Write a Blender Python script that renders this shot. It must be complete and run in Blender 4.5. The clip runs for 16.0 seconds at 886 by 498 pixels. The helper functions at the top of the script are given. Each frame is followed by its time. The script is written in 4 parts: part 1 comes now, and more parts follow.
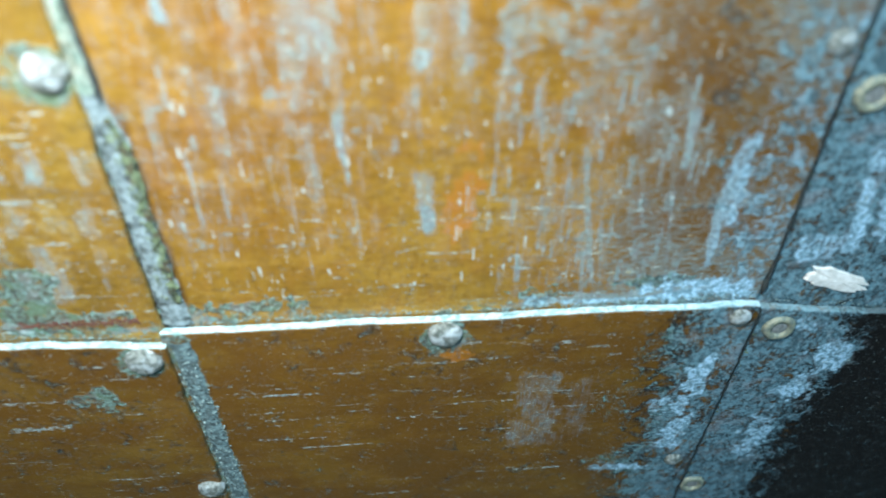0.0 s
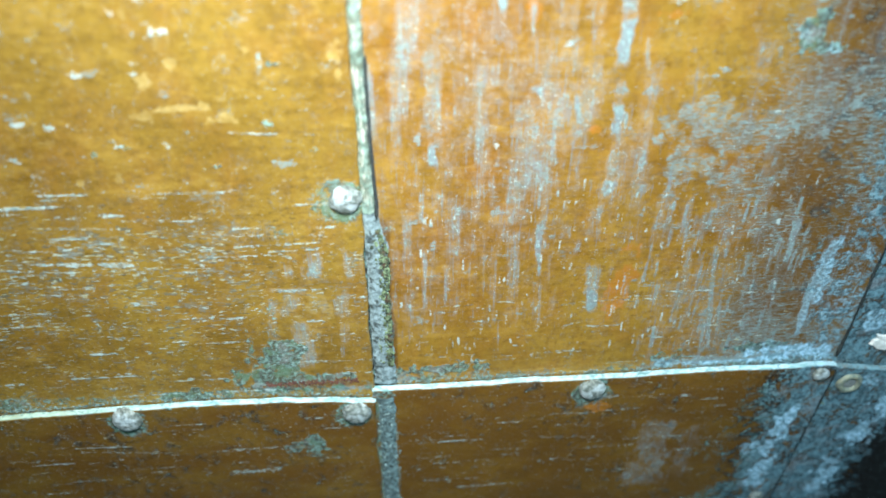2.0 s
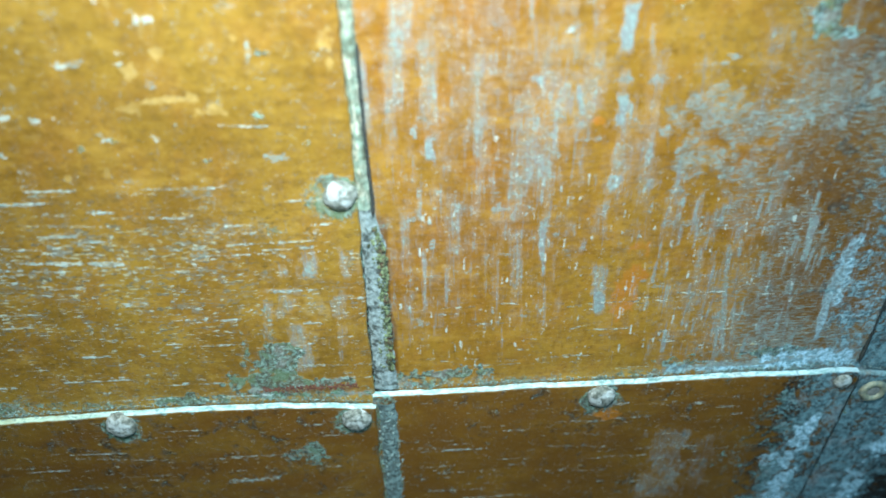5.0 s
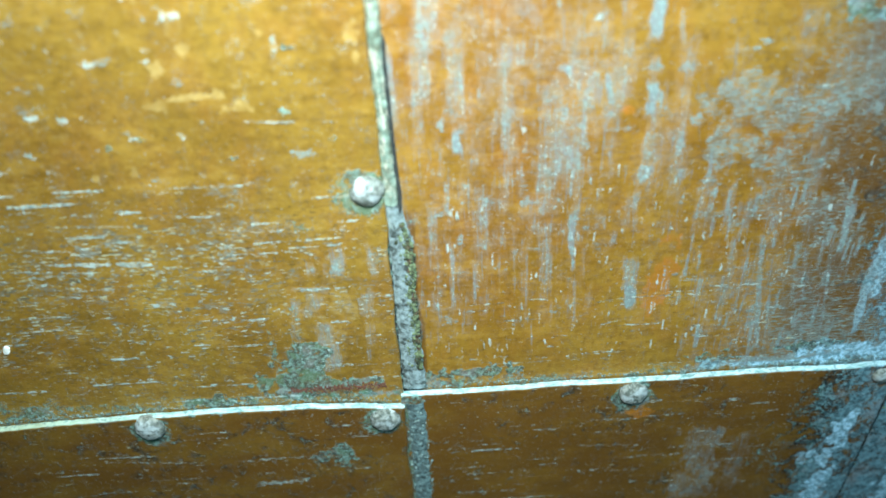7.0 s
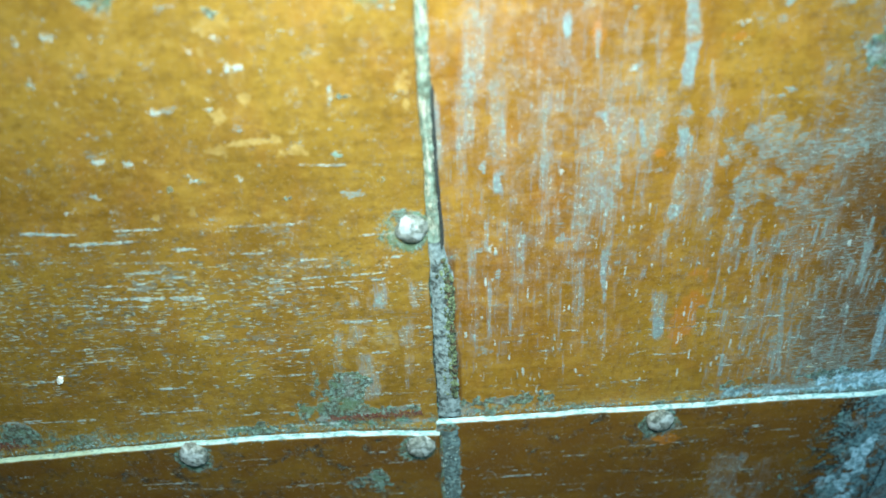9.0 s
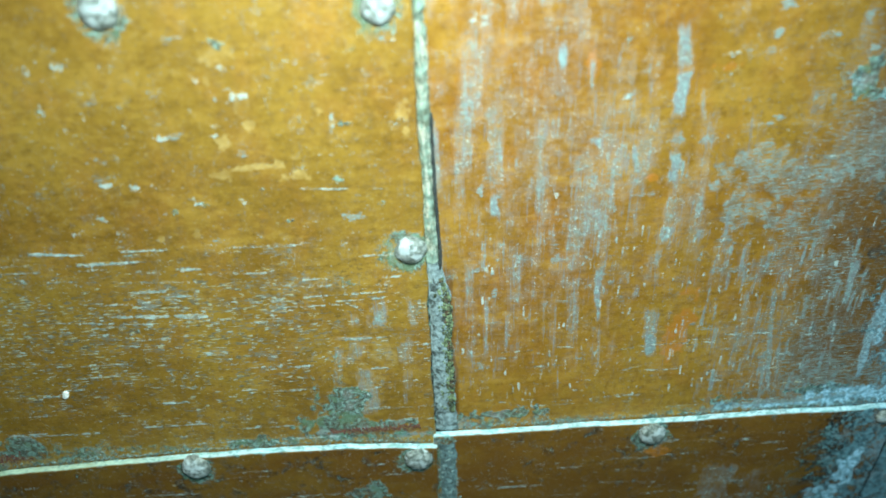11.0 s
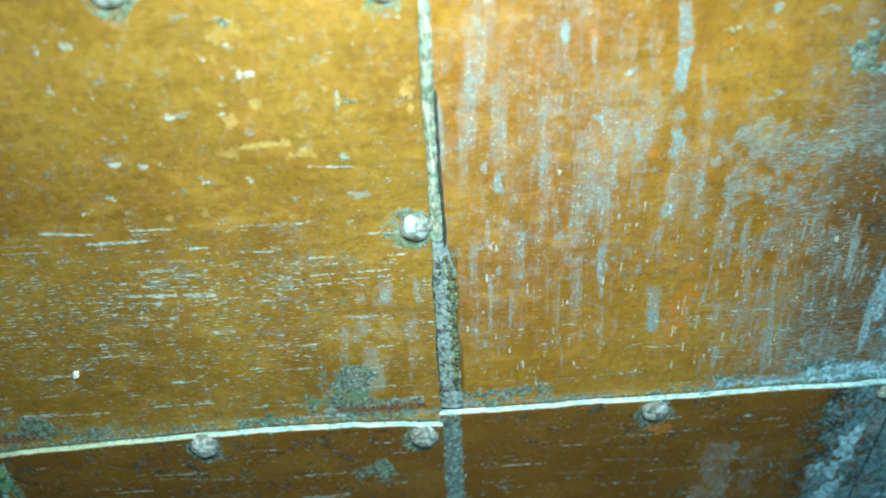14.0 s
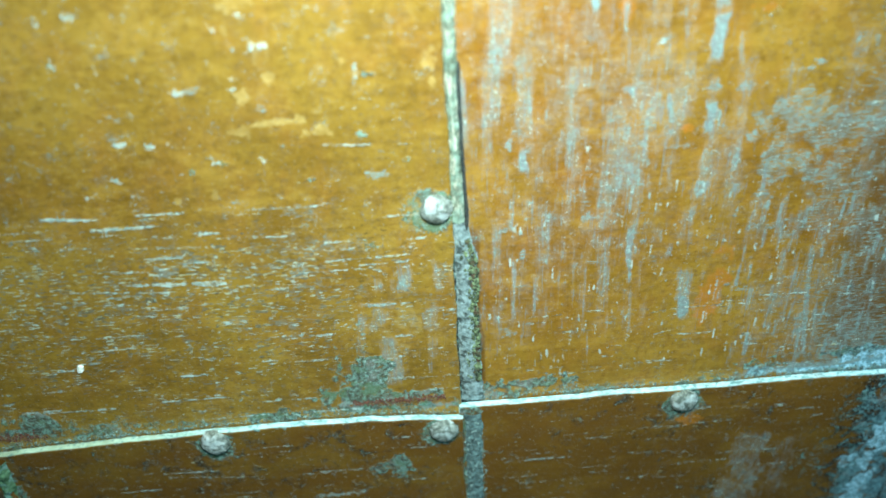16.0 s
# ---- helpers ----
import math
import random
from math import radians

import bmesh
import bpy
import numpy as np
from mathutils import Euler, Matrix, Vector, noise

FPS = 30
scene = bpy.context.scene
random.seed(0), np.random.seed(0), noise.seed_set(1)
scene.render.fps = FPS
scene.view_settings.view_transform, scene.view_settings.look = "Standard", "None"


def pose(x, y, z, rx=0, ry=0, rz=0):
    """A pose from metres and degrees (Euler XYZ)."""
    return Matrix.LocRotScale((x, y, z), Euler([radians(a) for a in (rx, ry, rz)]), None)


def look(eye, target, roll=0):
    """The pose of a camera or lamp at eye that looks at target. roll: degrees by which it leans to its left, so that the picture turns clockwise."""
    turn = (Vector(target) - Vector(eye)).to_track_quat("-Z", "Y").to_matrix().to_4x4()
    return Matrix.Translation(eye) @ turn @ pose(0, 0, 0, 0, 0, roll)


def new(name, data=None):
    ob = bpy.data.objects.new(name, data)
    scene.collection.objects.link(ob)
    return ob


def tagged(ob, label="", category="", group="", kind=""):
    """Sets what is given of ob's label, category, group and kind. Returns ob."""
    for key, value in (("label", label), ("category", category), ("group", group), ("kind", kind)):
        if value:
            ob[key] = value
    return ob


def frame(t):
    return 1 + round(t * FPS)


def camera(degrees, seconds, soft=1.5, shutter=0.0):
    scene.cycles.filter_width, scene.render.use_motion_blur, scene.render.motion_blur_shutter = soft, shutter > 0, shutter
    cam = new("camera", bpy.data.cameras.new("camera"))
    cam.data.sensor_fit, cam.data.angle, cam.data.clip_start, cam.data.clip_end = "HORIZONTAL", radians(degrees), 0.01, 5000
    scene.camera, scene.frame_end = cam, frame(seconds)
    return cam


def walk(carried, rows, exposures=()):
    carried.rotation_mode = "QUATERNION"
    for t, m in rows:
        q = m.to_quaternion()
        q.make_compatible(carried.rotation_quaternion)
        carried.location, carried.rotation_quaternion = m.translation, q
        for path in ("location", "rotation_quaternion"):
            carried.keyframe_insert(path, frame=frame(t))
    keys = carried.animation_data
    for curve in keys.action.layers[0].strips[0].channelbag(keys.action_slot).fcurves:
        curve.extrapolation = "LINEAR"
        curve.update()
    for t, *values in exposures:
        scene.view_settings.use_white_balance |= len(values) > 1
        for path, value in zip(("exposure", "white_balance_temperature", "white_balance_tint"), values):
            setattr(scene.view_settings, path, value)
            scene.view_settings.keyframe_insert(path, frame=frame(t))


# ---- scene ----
cam = camera(59.9, 16.0, soft=1.7, shutter=0.5)
cam.data.dof.use_dof, cam.data.dof.focus_distance, cam.data.dof.aperture_fstop = True, 0.38, 4.2
PATH = [
    (0, (0.102, -0.227, 1.242), (0.205, 1.266, -0.085), -0.1),
    (0.5, (0.086, -0.247, 1.256), (0.2, 1.281, -0.03), -0.1),
    (1, (0.072, -0.283, 1.291), (0.207, 1.276, 0.046), -0.2),
    (1.5, (0.038, -0.292, 1.294), (0.154, 1.298, 0.086), -0.4),
    (2, (0.012, -0.289, 1.307), (0.149, 1.313, 0.117), 0.2),
    (2.5, (0.021, -0.288, 1.304), (0.195, 1.309, 0.113), 0.6),
    (3, (0.036, -0.278, 1.305), (0.2, 1.316, 0.109), 0.3),
    (3.5, (0.022, -0.298, 1.316), (0.164, 1.322, 0.151), 0.4),
    (4, (0.015, -0.309, 1.325), (0.163, 1.32, 0.173), 0.6),
    (4.5, (0.03, -0.298, 1.31), (0.158, 1.333, 0.159), -0.3),
    (5, (0.022, -0.284, 1.293), (0.107, 1.346, 0.137), -1.0),
    (7.3, (0.016, -0.284, 1.286), (0.053, 1.369, 0.161), -2.9),
    (7.5, (0.012, -0.285, 1.287), (0.044, 1.378, 0.176), -2.7),
    (8, (0.007, -0.289, 1.286), (0.051, 1.387, 0.195), -2.8),
    (8.5, (0.001, -0.288, 1.298), (0.056, 1.384, 0.202), -2.3),
    (9, (-0.001, -0.294, 1.301), (0.045, 1.384, 0.213), -2.8),
    (11.3, (-0.002, -0.297, 1.315), (0.057, 1.377, 0.221), -2.4),
    (11.5, (0.003, -0.299, 1.313), (0.055, 1.369, 0.21), -2.8),
    (12, (-0.001, -0.3, 1.305), (0.044, 1.368, 0.201), -3.1),
    (12.5, (0.007, -0.307, 1.306), (0.059, 1.364, 0.207), -3.3),
    (13, (0.001, -0.305, 1.299), (0.031, 1.366, 0.2), -3.7),
    (13.5, (0.007, -0.306, 1.302), (0.049, 1.365, 0.204), -3.5),
    (14, (-0.004, -0.304, 1.31), (0.049, 1.364, 0.208), -2.9),
    (14.5, (-0.012, -0.298, 1.302), (0.04, 1.372, 0.203), -3.3),
    (15, (-0.012, -0.294, 1.298), (0.031, 1.379, 0.203), -3.6),
    (15.5, (-0.015, -0.293, 1.293), (0.028, 1.372, 0.185), -3.5),
    (16, (-0.014, -0.293, 1.295), (0.04, 1.374, 0.191), -3.5),
]
EXPOSURES = [(0, 0.36, 6450, 15), (0.5, 0.15, 6450, 14), (1, -0.05, 6450, 12), (2, 0.15, 6450, 11), (3, 0.15, 6450, 9), (4, -0.05, 6400, 8),
             (5, 0.05, 6400, 6), (7.5, 0.06, 6400, 3), (9, -0.10, 6400, -1), (11.5, -0.21, 6400, -5), (13, -0.11, 6400, -6), (16, 0.0, 6400, -7)]
walk(cam, [(t, look(eye, target, roll)) for t, eye, target, roll in PATH], EXPOSURES)


# ---- light: an added key light above the cladding and an added cool fill, in a plain closed hall ----
world = bpy.data.worlds.new("world")
scene.world = world
world.use_nodes = True
world.node_tree.nodes["Background"].inputs[0].default_value = (0.55, 0.75, 1.0, 1)
world.node_tree.nodes["Background"].inputs[1].default_value = 0.05


def area_lamp(name, eye, target, size, watts, colour, spread=math.pi):
    data = bpy.data.lights.new(name, "AREA")
    data.shape, data.size, data.energy, data.color, data.spread = "DISK", size, watts, colour, spread
    ob = new(name, data)
    ob.matrix_world = look(eye, target)
    return ob


# added and unseen: close above the view, so the top brightens and falls off
area_lamp("key_light", (0.005, -0.255, 1.40), (0.005, 0.0, 1.10), 0.12, 2.55, (0.87, 0.97, 1.0), radians(125))
# added bluish fill without a real source, lifts the right and lower plates
area_lamp("cool_fill", (1.4, -1.9, 2.7), (0.2, 0.0, 1.0), 0.6, 38.0, (0.36, 0.76, 1.0))


# ---- material helpers ----
class Tree:
    """A short way to write node materials."""

    def __init__(self, name):
        self.mat = bpy.data.materials.new(name)
        self.mat.use_nodes = True
        self.nodes, self.links = self.mat.node_tree.nodes, self.mat.node_tree.links
        self.shader = self.nodes["Principled BSDF"]

    def put(self, socket, value):
        if isinstance(value, bpy.types.NodeSocket):
            self.links.new(value, socket)
        elif value is not None:
            socket.default_value = value

    def place(self):
        return self.nodes.new("ShaderNodeNewGeometry").outputs["Position"]

    def stretch(self, vector, scale, shift=(0, 0, 0)):
        n = self.nodes.new("ShaderNodeMapping")
        self.links.new(vector, n.inputs["Vector"])
        n.inputs["Scale"].default_value, n.inputs["Location"].default_value = scale, shift
        return n.outputs[0]

    def noise(self, vector, scale, detail=4.0, rough=0.55, twist=0.0):
        n = self.nodes.new("ShaderNodeTexNoise")
        self.links.new(vector, n.inputs["Vector"])
        n.inputs["Scale"].default_value, n.inputs["Detail"].default_value = scale, detail
        n.inputs["Roughness"].default_value, n.inputs["Distortion"].default_value = rough, twist
        return n.outputs["Fac"]

    def span(self, value, low, high, out_low=0.0, out_high=1.0):
        n = self.nodes.new("ShaderNodeMapRange")
        n.interpolation_type = "SMOOTHSTEP"
        self.put(n.inputs[0], value)
        for k, v in zip((1, 2, 3, 4), (low, high, out_low, out_high)):
            self.put(n.inputs[k], v)
        return n.outputs[0]

    def math(self, op, a, b=None, clamp=False):
        n = self.nodes.new("ShaderNodeMath")
        n.operation, n.use_clamp = op, clamp
        self.put(n.inputs[0], a)
        self.put(n.inputs[1], b)
        return n.outputs[0]

    def mix(self, fac, a, b):
        n = self.nodes.new("ShaderNodeMix")
        n.data_type = "RGBA"
        self.put(n.inputs["Factor"], fac)
        for socket, value in zip([s for s in n.inputs if s.type == "RGBA"], (a, b)):
            self.put(socket, (*value, 1) if isinstance(value, tuple) else value)
        return [s for s in n.outputs if s.type == "RGBA"][0]

    def layer(self, name):
        n = self.nodes.new("ShaderNodeAttribute")
        n.attribute_name = name
        split = self.nodes.new("ShaderNodeSeparateColor")
        self.links.new(n.outputs["Color"], split.inputs[0])
        return split.outputs[0], split.outputs[1], split.outputs[2], n.outputs["Alpha"]

    def bump(self, height, strength, distance):
        n = self.nodes.new("ShaderNodeBump")
        n.inputs["Strength"].default_value, n.inputs["Distance"].default_value = strength, distance
        self.links.new(height, n.inputs["Height"])
        self.links.new(n.outputs[0], self.shader.inputs["Normal"])

    def done(self, colour, rough, metal=0.0):
        for socket, value in (("Base Color", colour), ("Roughness", rough), ("Metallic", metal)):
            if isinstance(value, tuple):
                value = (*value, 1)
            self.put(self.shader.inputs[socket], value)
        return self.mat


def copper_material(name, deep, light, red, bare_tone):
    """Lacquered brown copper under translucent grey-blue patina, verdigris, scratches and pale dusty ledges,
    laid where the sheet's own stain layers say; shade and ledge light are painted in."""
    t = Tree(name)
    p = t.place()
    drip, scratch, blotch, speck = t.layer("patina")
    green, dark, bare, dust_light = t.layer("grime")

    def off(value, by):
        return t.math("MULTIPLY", t.math("SUBTRACT", value, 0.5), by)

    def total(first, *rest):
        for r in rest:
            first = t.math("ADD", first, r)
        return first

    shade, pale_tone = tuple(0.58 * v for v in deep), tuple(1.3 * v + 0.015 for v in light)
    wide = t.noise(p, 12, 3)
    mottled = t.noise(t.stretch(p, (1, 1, 0.7)), 60, 5, 0.6)
    patches = t.noise(p, 120, 5, 0.65, 0.6)
    cells = t.noise(t.stretch(p, (1, 1, 0.8)), 210, 3, 0.55)
    fine = t.noise(p, 480, 4, 0.65)
    grit = t.noise(p, 1500, 2, 0.6)
    upright = t.noise(t.stretch(p, (1, 1, 0.14)), 480, 4, 0.6)
    comb = t.noise(t.stretch(p, (1, 1, 0.06), (0, 0, 8)), 1150, 3, 0.55)
    level = t.noise(t.stretch(p, (0.17, 1, 1)), 1500, 3, 0.6)
    hair = t.noise(t.stretch(p, (0.20, 1, 1), (5, 0, 3)), 1250, 2, 0.5)
    dashes = t.noise(t.stretch(p, (0.32, 1, 1), (2, 0, 6)), 760, 3, 0.6)
    level_wide = t.noise(t.stretch(p, (0.05, 1, 1), (3, 0, 0)), 260, 3, 0.55)
    # lacquered metal: amber, redder and darker in clouds, brushed along the level
    metal = t.mix(t.span(wide, 0.3, 0.72), deep, light)
    metal = t.mix(t.span(mottled, 0.42, 0.68, 0, 0.34), metal, red)
    metal = t.mix(t.span(level_wide, 0.48, 0.68, 0, 0.22), metal, shade)
    metal = t.mix(t.span(total(cells, off(level, 0.6)), 0.46, 0.66, 0, 0.30), metal, shade)
    metal = t.mix(t.span(t.noise(t.stretch(p, (0.5, 1, 1), (6, 0, 4)), 95, 4, 0.6), 0.5, 0.68, 0, 0.35), metal, pale_tone)
    dapple = t.noise(t.stretch(p, (0.7, 1, 1), (8, 0, 2)), 330, 4, 0.7)
    metal = t.mix(t.span(dapple, 0.52, 0.66, 0, 0.26), metal, pale_tone)
    metal = t.mix(t.span(dapple, 0.46, 0.34, 0, 0.4), metal, shade)
    metal = t.mix(t.span(total(t.noise(t.stretch(p, (0.6, 1, 1), (4, 0, 1)), 30, 5, 0.65), t.math("MULTIPLY", dark, 0.9)), 0.54, 0.74, 0, 0.32), metal, OLIVE)
    # brown tarnish, also used for painted shade
    metal = t.mix(t.math("MULTIPLY", t.span(dark, 0.04, 0.3), t.span(t.noise(t.stretch(p, (0.5, 1, 1.2), (2, 0, 2)), 45, 4, 0.6), 0.35, 0.6, 0.5, 0.95)), metal, TARNISH_SHADE)
    metal = t.mix(t.math("MULTIPLY", t.span(total(bare, off(patches, 0.9)), 0.25, 1.05, 0, 0.92), t.span(cells, 0.3, 0.6, 0.4, 1.0)), metal, bare_tone)
    # dark oxidised metal; also carries shade painted on the home plate
    oxide_shade = t.span(total(dark, off(patches, 1.6)), 0.35, 0.8)
    colour = t.mix(oxide_shade, metal, OXIDE_SHADE)
    clean = t.math("SUBTRACT", 1.0, oxide_shade, True)
    # translucent patina: a lilac-grey film, teal where it is thick
    ragged = total(off(patches, 0.8), off(upright, 0.6), off(fine, 0.5), off(cells, 0.8), off(level, 0.5))
    film = t.span(total(drip, ragged), 0.06, 1.0, 0, 0.66)
    core = t.span(total(drip, off(patches, 0.6), off(fine, 0.8)), 0.56, 0.95, 0, 0.8)
    tone = t.mix(t.span(total(drip, off(cells, 0.9)), 0.42, 0.75), PATINA_LILAC, PATINA_BLUE)
    tone = t.mix(t.span(mottled, 0.46, 0.62, 0, 0.6), tone, PATINA_GREY)
    colour = t.mix(film, colour, tone)
    colour = t.mix(core, colour, t.mix(t.span(fine, 0.4, 0.62), PATINA_BLUE, PATINA_TEAL))
    # patina brushed off along the level
    haze = t.span(total(blotch, off(patches, 0.8), off(level, 0.9)), 0.10, 1.05, 0, 0.56)
    brushed = t.span(total(blotch, off(level, 2.4), off(fine, 0.8)), 0.46, 0.85, 0, 0.78)
    colour = t.mix(haze, colour, t.mix(t.span(cells, 0.42, 0.6), tone, PATINA_DIM))
    colour = t.mix(brushed, colour, t.mix(t.span(cells, 0.45, 0.62), PATINA_TEAL, PATINA_GREY))
    # level dashes, dull and bright, and upright ones where the patina ran
    dull = t.span(total(dashes, t.math("MULTIPLY", scratch, 0.30), off(patches, 0.45)), 0.72, 0.80, 0, 0.6)
    colour = t.mix(t.math("MULTIPLY", dull, clean), colour, t.mix(t.span(cells, 0.36, 0.54), PATINA_DIM, PATINA_GREY))
    bright = t.span(total(hair, t.math("MULTIPLY", scratch, 0.27), off(patches, 0.34)), 0.765, 0.83, 0, 0.85)
    colour = t.mix(t.math("MULTIPLY", bright, clean), colour, t.mix(t.span(cells, 0.40, 0.58), DASH, PATINA_LINE))
    combed = t.span(total(comb, t.math("MULTIPLY", drip, 0.36), off(patches, 0.2)), 0.70, 0.80, 0, 0.55)
    colour = t.mix(t.math("MULTIPLY", combed, clean), colour, t.mix(t.span(fine, 0.45, 0.62), PATINA_LILAC, PATINA_TEAL))
    pits = t.span(t.noise(t.stretch(p, (0.3, 1, 1), (1, 0, 9)), 900, 3, 0.6), 0.58, 0.70, 0, 0.5)
    colour = t.mix(t.math("MULTIPLY", pits, t.span(scratch, 0.1, 0.4, 0.3, 1.0)), colour, PIT)
    # verdigris crust
    crust = t.span(total(green, off(patches, 2.2), off(fine, 1.2), off(grit, 1.0)), 0.34, 0.86)
    verd = t.mix(t.span(fine, 0.42, 0.68), VERDIGRIS_DARK, VERDIGRIS)
    blue = t.mix(t.span(total(off(fine, 1.2), cells), 0.34, 0.66), BLUE_CRUST_DARK, BLUE_CRUST)
    along = t.nodes.new("ShaderNodeSeparateXYZ")
    t.links.new(p, along.inputs[0])
    verd = t.mix(t.span(t.noise(p, 130, 3), 0.5, 0.64, 0, 0.75), verd, VERDIGRIS_GREEN)
    verd = t.mix(t.span(along.outputs[0], 0.195, 0.245), verd, blue)
    verd = t.mix(t.span(t.noise(p, 75, 3), 0.54, 0.68, 0, 0.45), verd, PATINA_LILAC)
    verd = t.mix(t.span(grit, 0.56, 0.72, 0, 0.6), verd, PATINA_PALE)
    colour = t.mix(t.math("MULTIPLY", crust, 0.88), colour, verd)
    wash = t.math("MULTIPLY", t.span(total(drip, ragged), 0.20, 1.10, 0, 0.95), t.math("MULTIPLY", t.span(green, 0.2, 0.5), t.span(along.outputs[0], 0.12, 0.19)))
    colour = t.mix(wash, colour, t.mix(t.span(fine, 0.38, 0.62), BLUE_CRUST, PATINA_SKY))
    # pale specks, glints painted on the patina, dusty ledges whitened for top light
    chip = t.span(total(speck, off(patches, 1.1), off(fine, 3.0), off(grit, 1.0)), 0.42, 1.2, 0, 0.82)
    sprinkle = t.span(t.noise(t.stretch(p, (0.7, 1, 1), (7, 0, 2)), 620, 2, 0.5), 0.67, 0.75, 0, 0.5)
    # glints put into the colour as pale dots, denser on thick patina
    glint = t.math("MULTIPLY", t.span(t.noise(t.stretch(p, (1, 1, 1), (3, 0, 5)), 1250, 1, 0.5), 0.64, 0.72), t.span(t.math("MAXIMUM", film, haze), 0.1, 0.5, 0.12, 0.62))
    colour = t.mix(t.math("MAXIMUM", chip, sprinkle), colour, t.mix(t.span(cells, 0.46, 0.62), SPECK, PATINA_TEAL))
    colour = t.mix(glint, colour, PATINA_LINE)
    ledge = t.math("MULTIPLY", dust_light, t.span(mottled, 0.3, 0.6, 0.75, 1.0))
    chalk_light = t.mix(t.span(t.noise(t.stretch(p, (0.4, 1, 1)), 330, 4, 0.7), 0.42, 0.62), CHALK_LIGHT, LEDGE_GREEN)
    chalk_light = t.mix(t.span(along.outputs[0], -0.20, -0.09, 0.7, 0.0), chalk_light, LEDGE_YELLOW)
    chalk_light = t.mix(t.span(total(fine, off(patches, 0.7)), 0.52, 0.66, 0, 0.7), chalk_light, LEDGE_DARK)
    colour = t.mix(ledge, colour, chalk_light)
    pale = t.math("MAXIMUM", chip, ledge)
    cover = t.math("MAXIMUM", t.math("MAXIMUM", film, haze), t.math("MAXIMUM", crust, pale))
    t.bump(total(t.math("MULTIPLY", cover, 0.6), t.math("MULTIPLY", level, 0.15), t.math("MULTIPLY", grit, 0.25)), 0.55, 0.0006)
    rough = t.math("ADD", t.span(mottled, 0.3, 0.7, 0.36, 0.50), t.math("MULTIPLY", cover, 0.38))
    return t.done(colour, rough, t.math("MULTIPLY", t.math("SUBTRACT", 1.0, cover, True), 0.45))


OXIDE_SHADE = (0.014, 0.012, 0.011)
TARNISH_SHADE, OLIVE = (0.205, 0.092, 0.014), (0.19, 0.108, 0.018)
PATINA_GREY, PATINA_BLUE, PATINA_LILAC = (0.225, 0.240, 0.205), (0.142, 0.218, 0.222), (0.228, 0.224, 0.230)
PIT = (0.06, 0.055, 0.035)
PATINA_LINE, DASH = (0.54, 0.65, 0.60), (0.56, 0.56, 0.36)
PATINA_DIM = (0.085, 0.135, 0.135)
PATINA_SKY = (0.42, 0.66, 0.82)
PATINA_TEAL = (0.22, 0.32, 0.31)
PATINA_PALE, CHALK_LIGHT = (0.35, 0.43, 0.45), (0.48, 0.69, 0.73)
LEDGE_DARK = (0.09, 0.20, 0.20)
LEDGE_GREEN, LEDGE_YELLOW = (0.22, 0.42, 0.41), (0.42, 0.50, 0.28)
SPECK = (0.40, 0.49, 0.47)
BLUE_CRUST, BLUE_CRUST_DARK = (0.13, 0.27, 0.32), (0.035, 0.09, 0.11)
VERDIGRIS_GREEN = (0.055, 0.135, 0.07)
VERDIGRIS, VERDIGRIS_DARK = (0.15, 0.30, 0.26), (0.016, 0.036, 0.028)


def plain_material(name, a, b, scale, rough, metal=0.0, relief=0.0003, third=None):
    t = Tree(name)
    p = t.place()
    n = t.noise(p, scale, 5, 0.65)
    colour = t.mix(t.span(n, 0.36, 0.64), a, b)
    if third:
        colour = t.mix(t.span(t.noise(p, scale * 0.45, 4, 0.6), 0.5, 0.62), colour, third)
    t.bump(t.noise(p, scale * 2.2, 4, 0.7), 0.6, relief)
    return t.done(colour, t.span(n, 0.3, 0.7, rough - 0.08, rough + 0.1), metal)


def solder_material():
    """Dull grey-green metal with long bright streaks, part worn metal and part painted highlight."""
    t = Tree("worn_solder")
    p = t.place()
    long = t.noise(t.stretch(p, (1, 1, 0.12)), 900, 4, 0.65)
    spots = t.noise(p, 260, 4, 0.6)
    colour = t.mix(t.span(spots, 0.36, 0.62), (0.10, 0.12, 0.08), (0.22, 0.31, 0.25))
    # cream streaks: bare wear plus the bead's highlights put into the colour
    worn = t.math("MULTIPLY", t.span(long, 0.47, 0.60), t.span(t.noise(p, 90, 3), 0.36, 0.55), True)
    colour = t.mix(worn, colour, (0.62, 0.62, 0.50))
    t.bump(t.math("ADD", long, spots), 0.7, 0.0008)
    return t.done(colour, t.span(worn, 0.0, 1.0, 0.6, 0.3), t.math("MULTIPLY", worn, 0.4))


BRASSY = copper_material("yellow_copper", (0.29, 0.152, 0.020), (0.45, 0.272, 0.042), (0.39, 0.172, 0.028), (0.62, 0.43, 0.14))
COPPER = copper_material("red_copper", (0.315, 0.143, 0.015), (0.45, 0.252, 0.034), (0.41, 0.152, 0.022), (0.58, 0.22, 0.025))
RIVET = plain_material("chalky_rivet", (0.33, 0.37, 0.34), (0.10, 0.12, 0.10), 420, 0.36, 0.2, 0.0018, (0.47, 0.54, 0.54))
CUP = plain_material("dull_brass", (0.34, 0.35, 0.24), (0.17, 0.21, 0.18), 420, 0.5, 0.25, 0.0006)
# the hollow is a darker grey than its rim
CUP_HOLE = plain_material("dark_hollow", (0.12, 0.13, 0.12), (0.24, 0.26, 0.25), 500, 0.7)
SOLDER = solder_material()
MOSS = plain_material("mossy_crust", (0.022, 0.030, 0.014), (0.17, 0.23, 0.12), 420, 0.9, 0.0, 0.0008, (0.07, 0.042, 0.022))
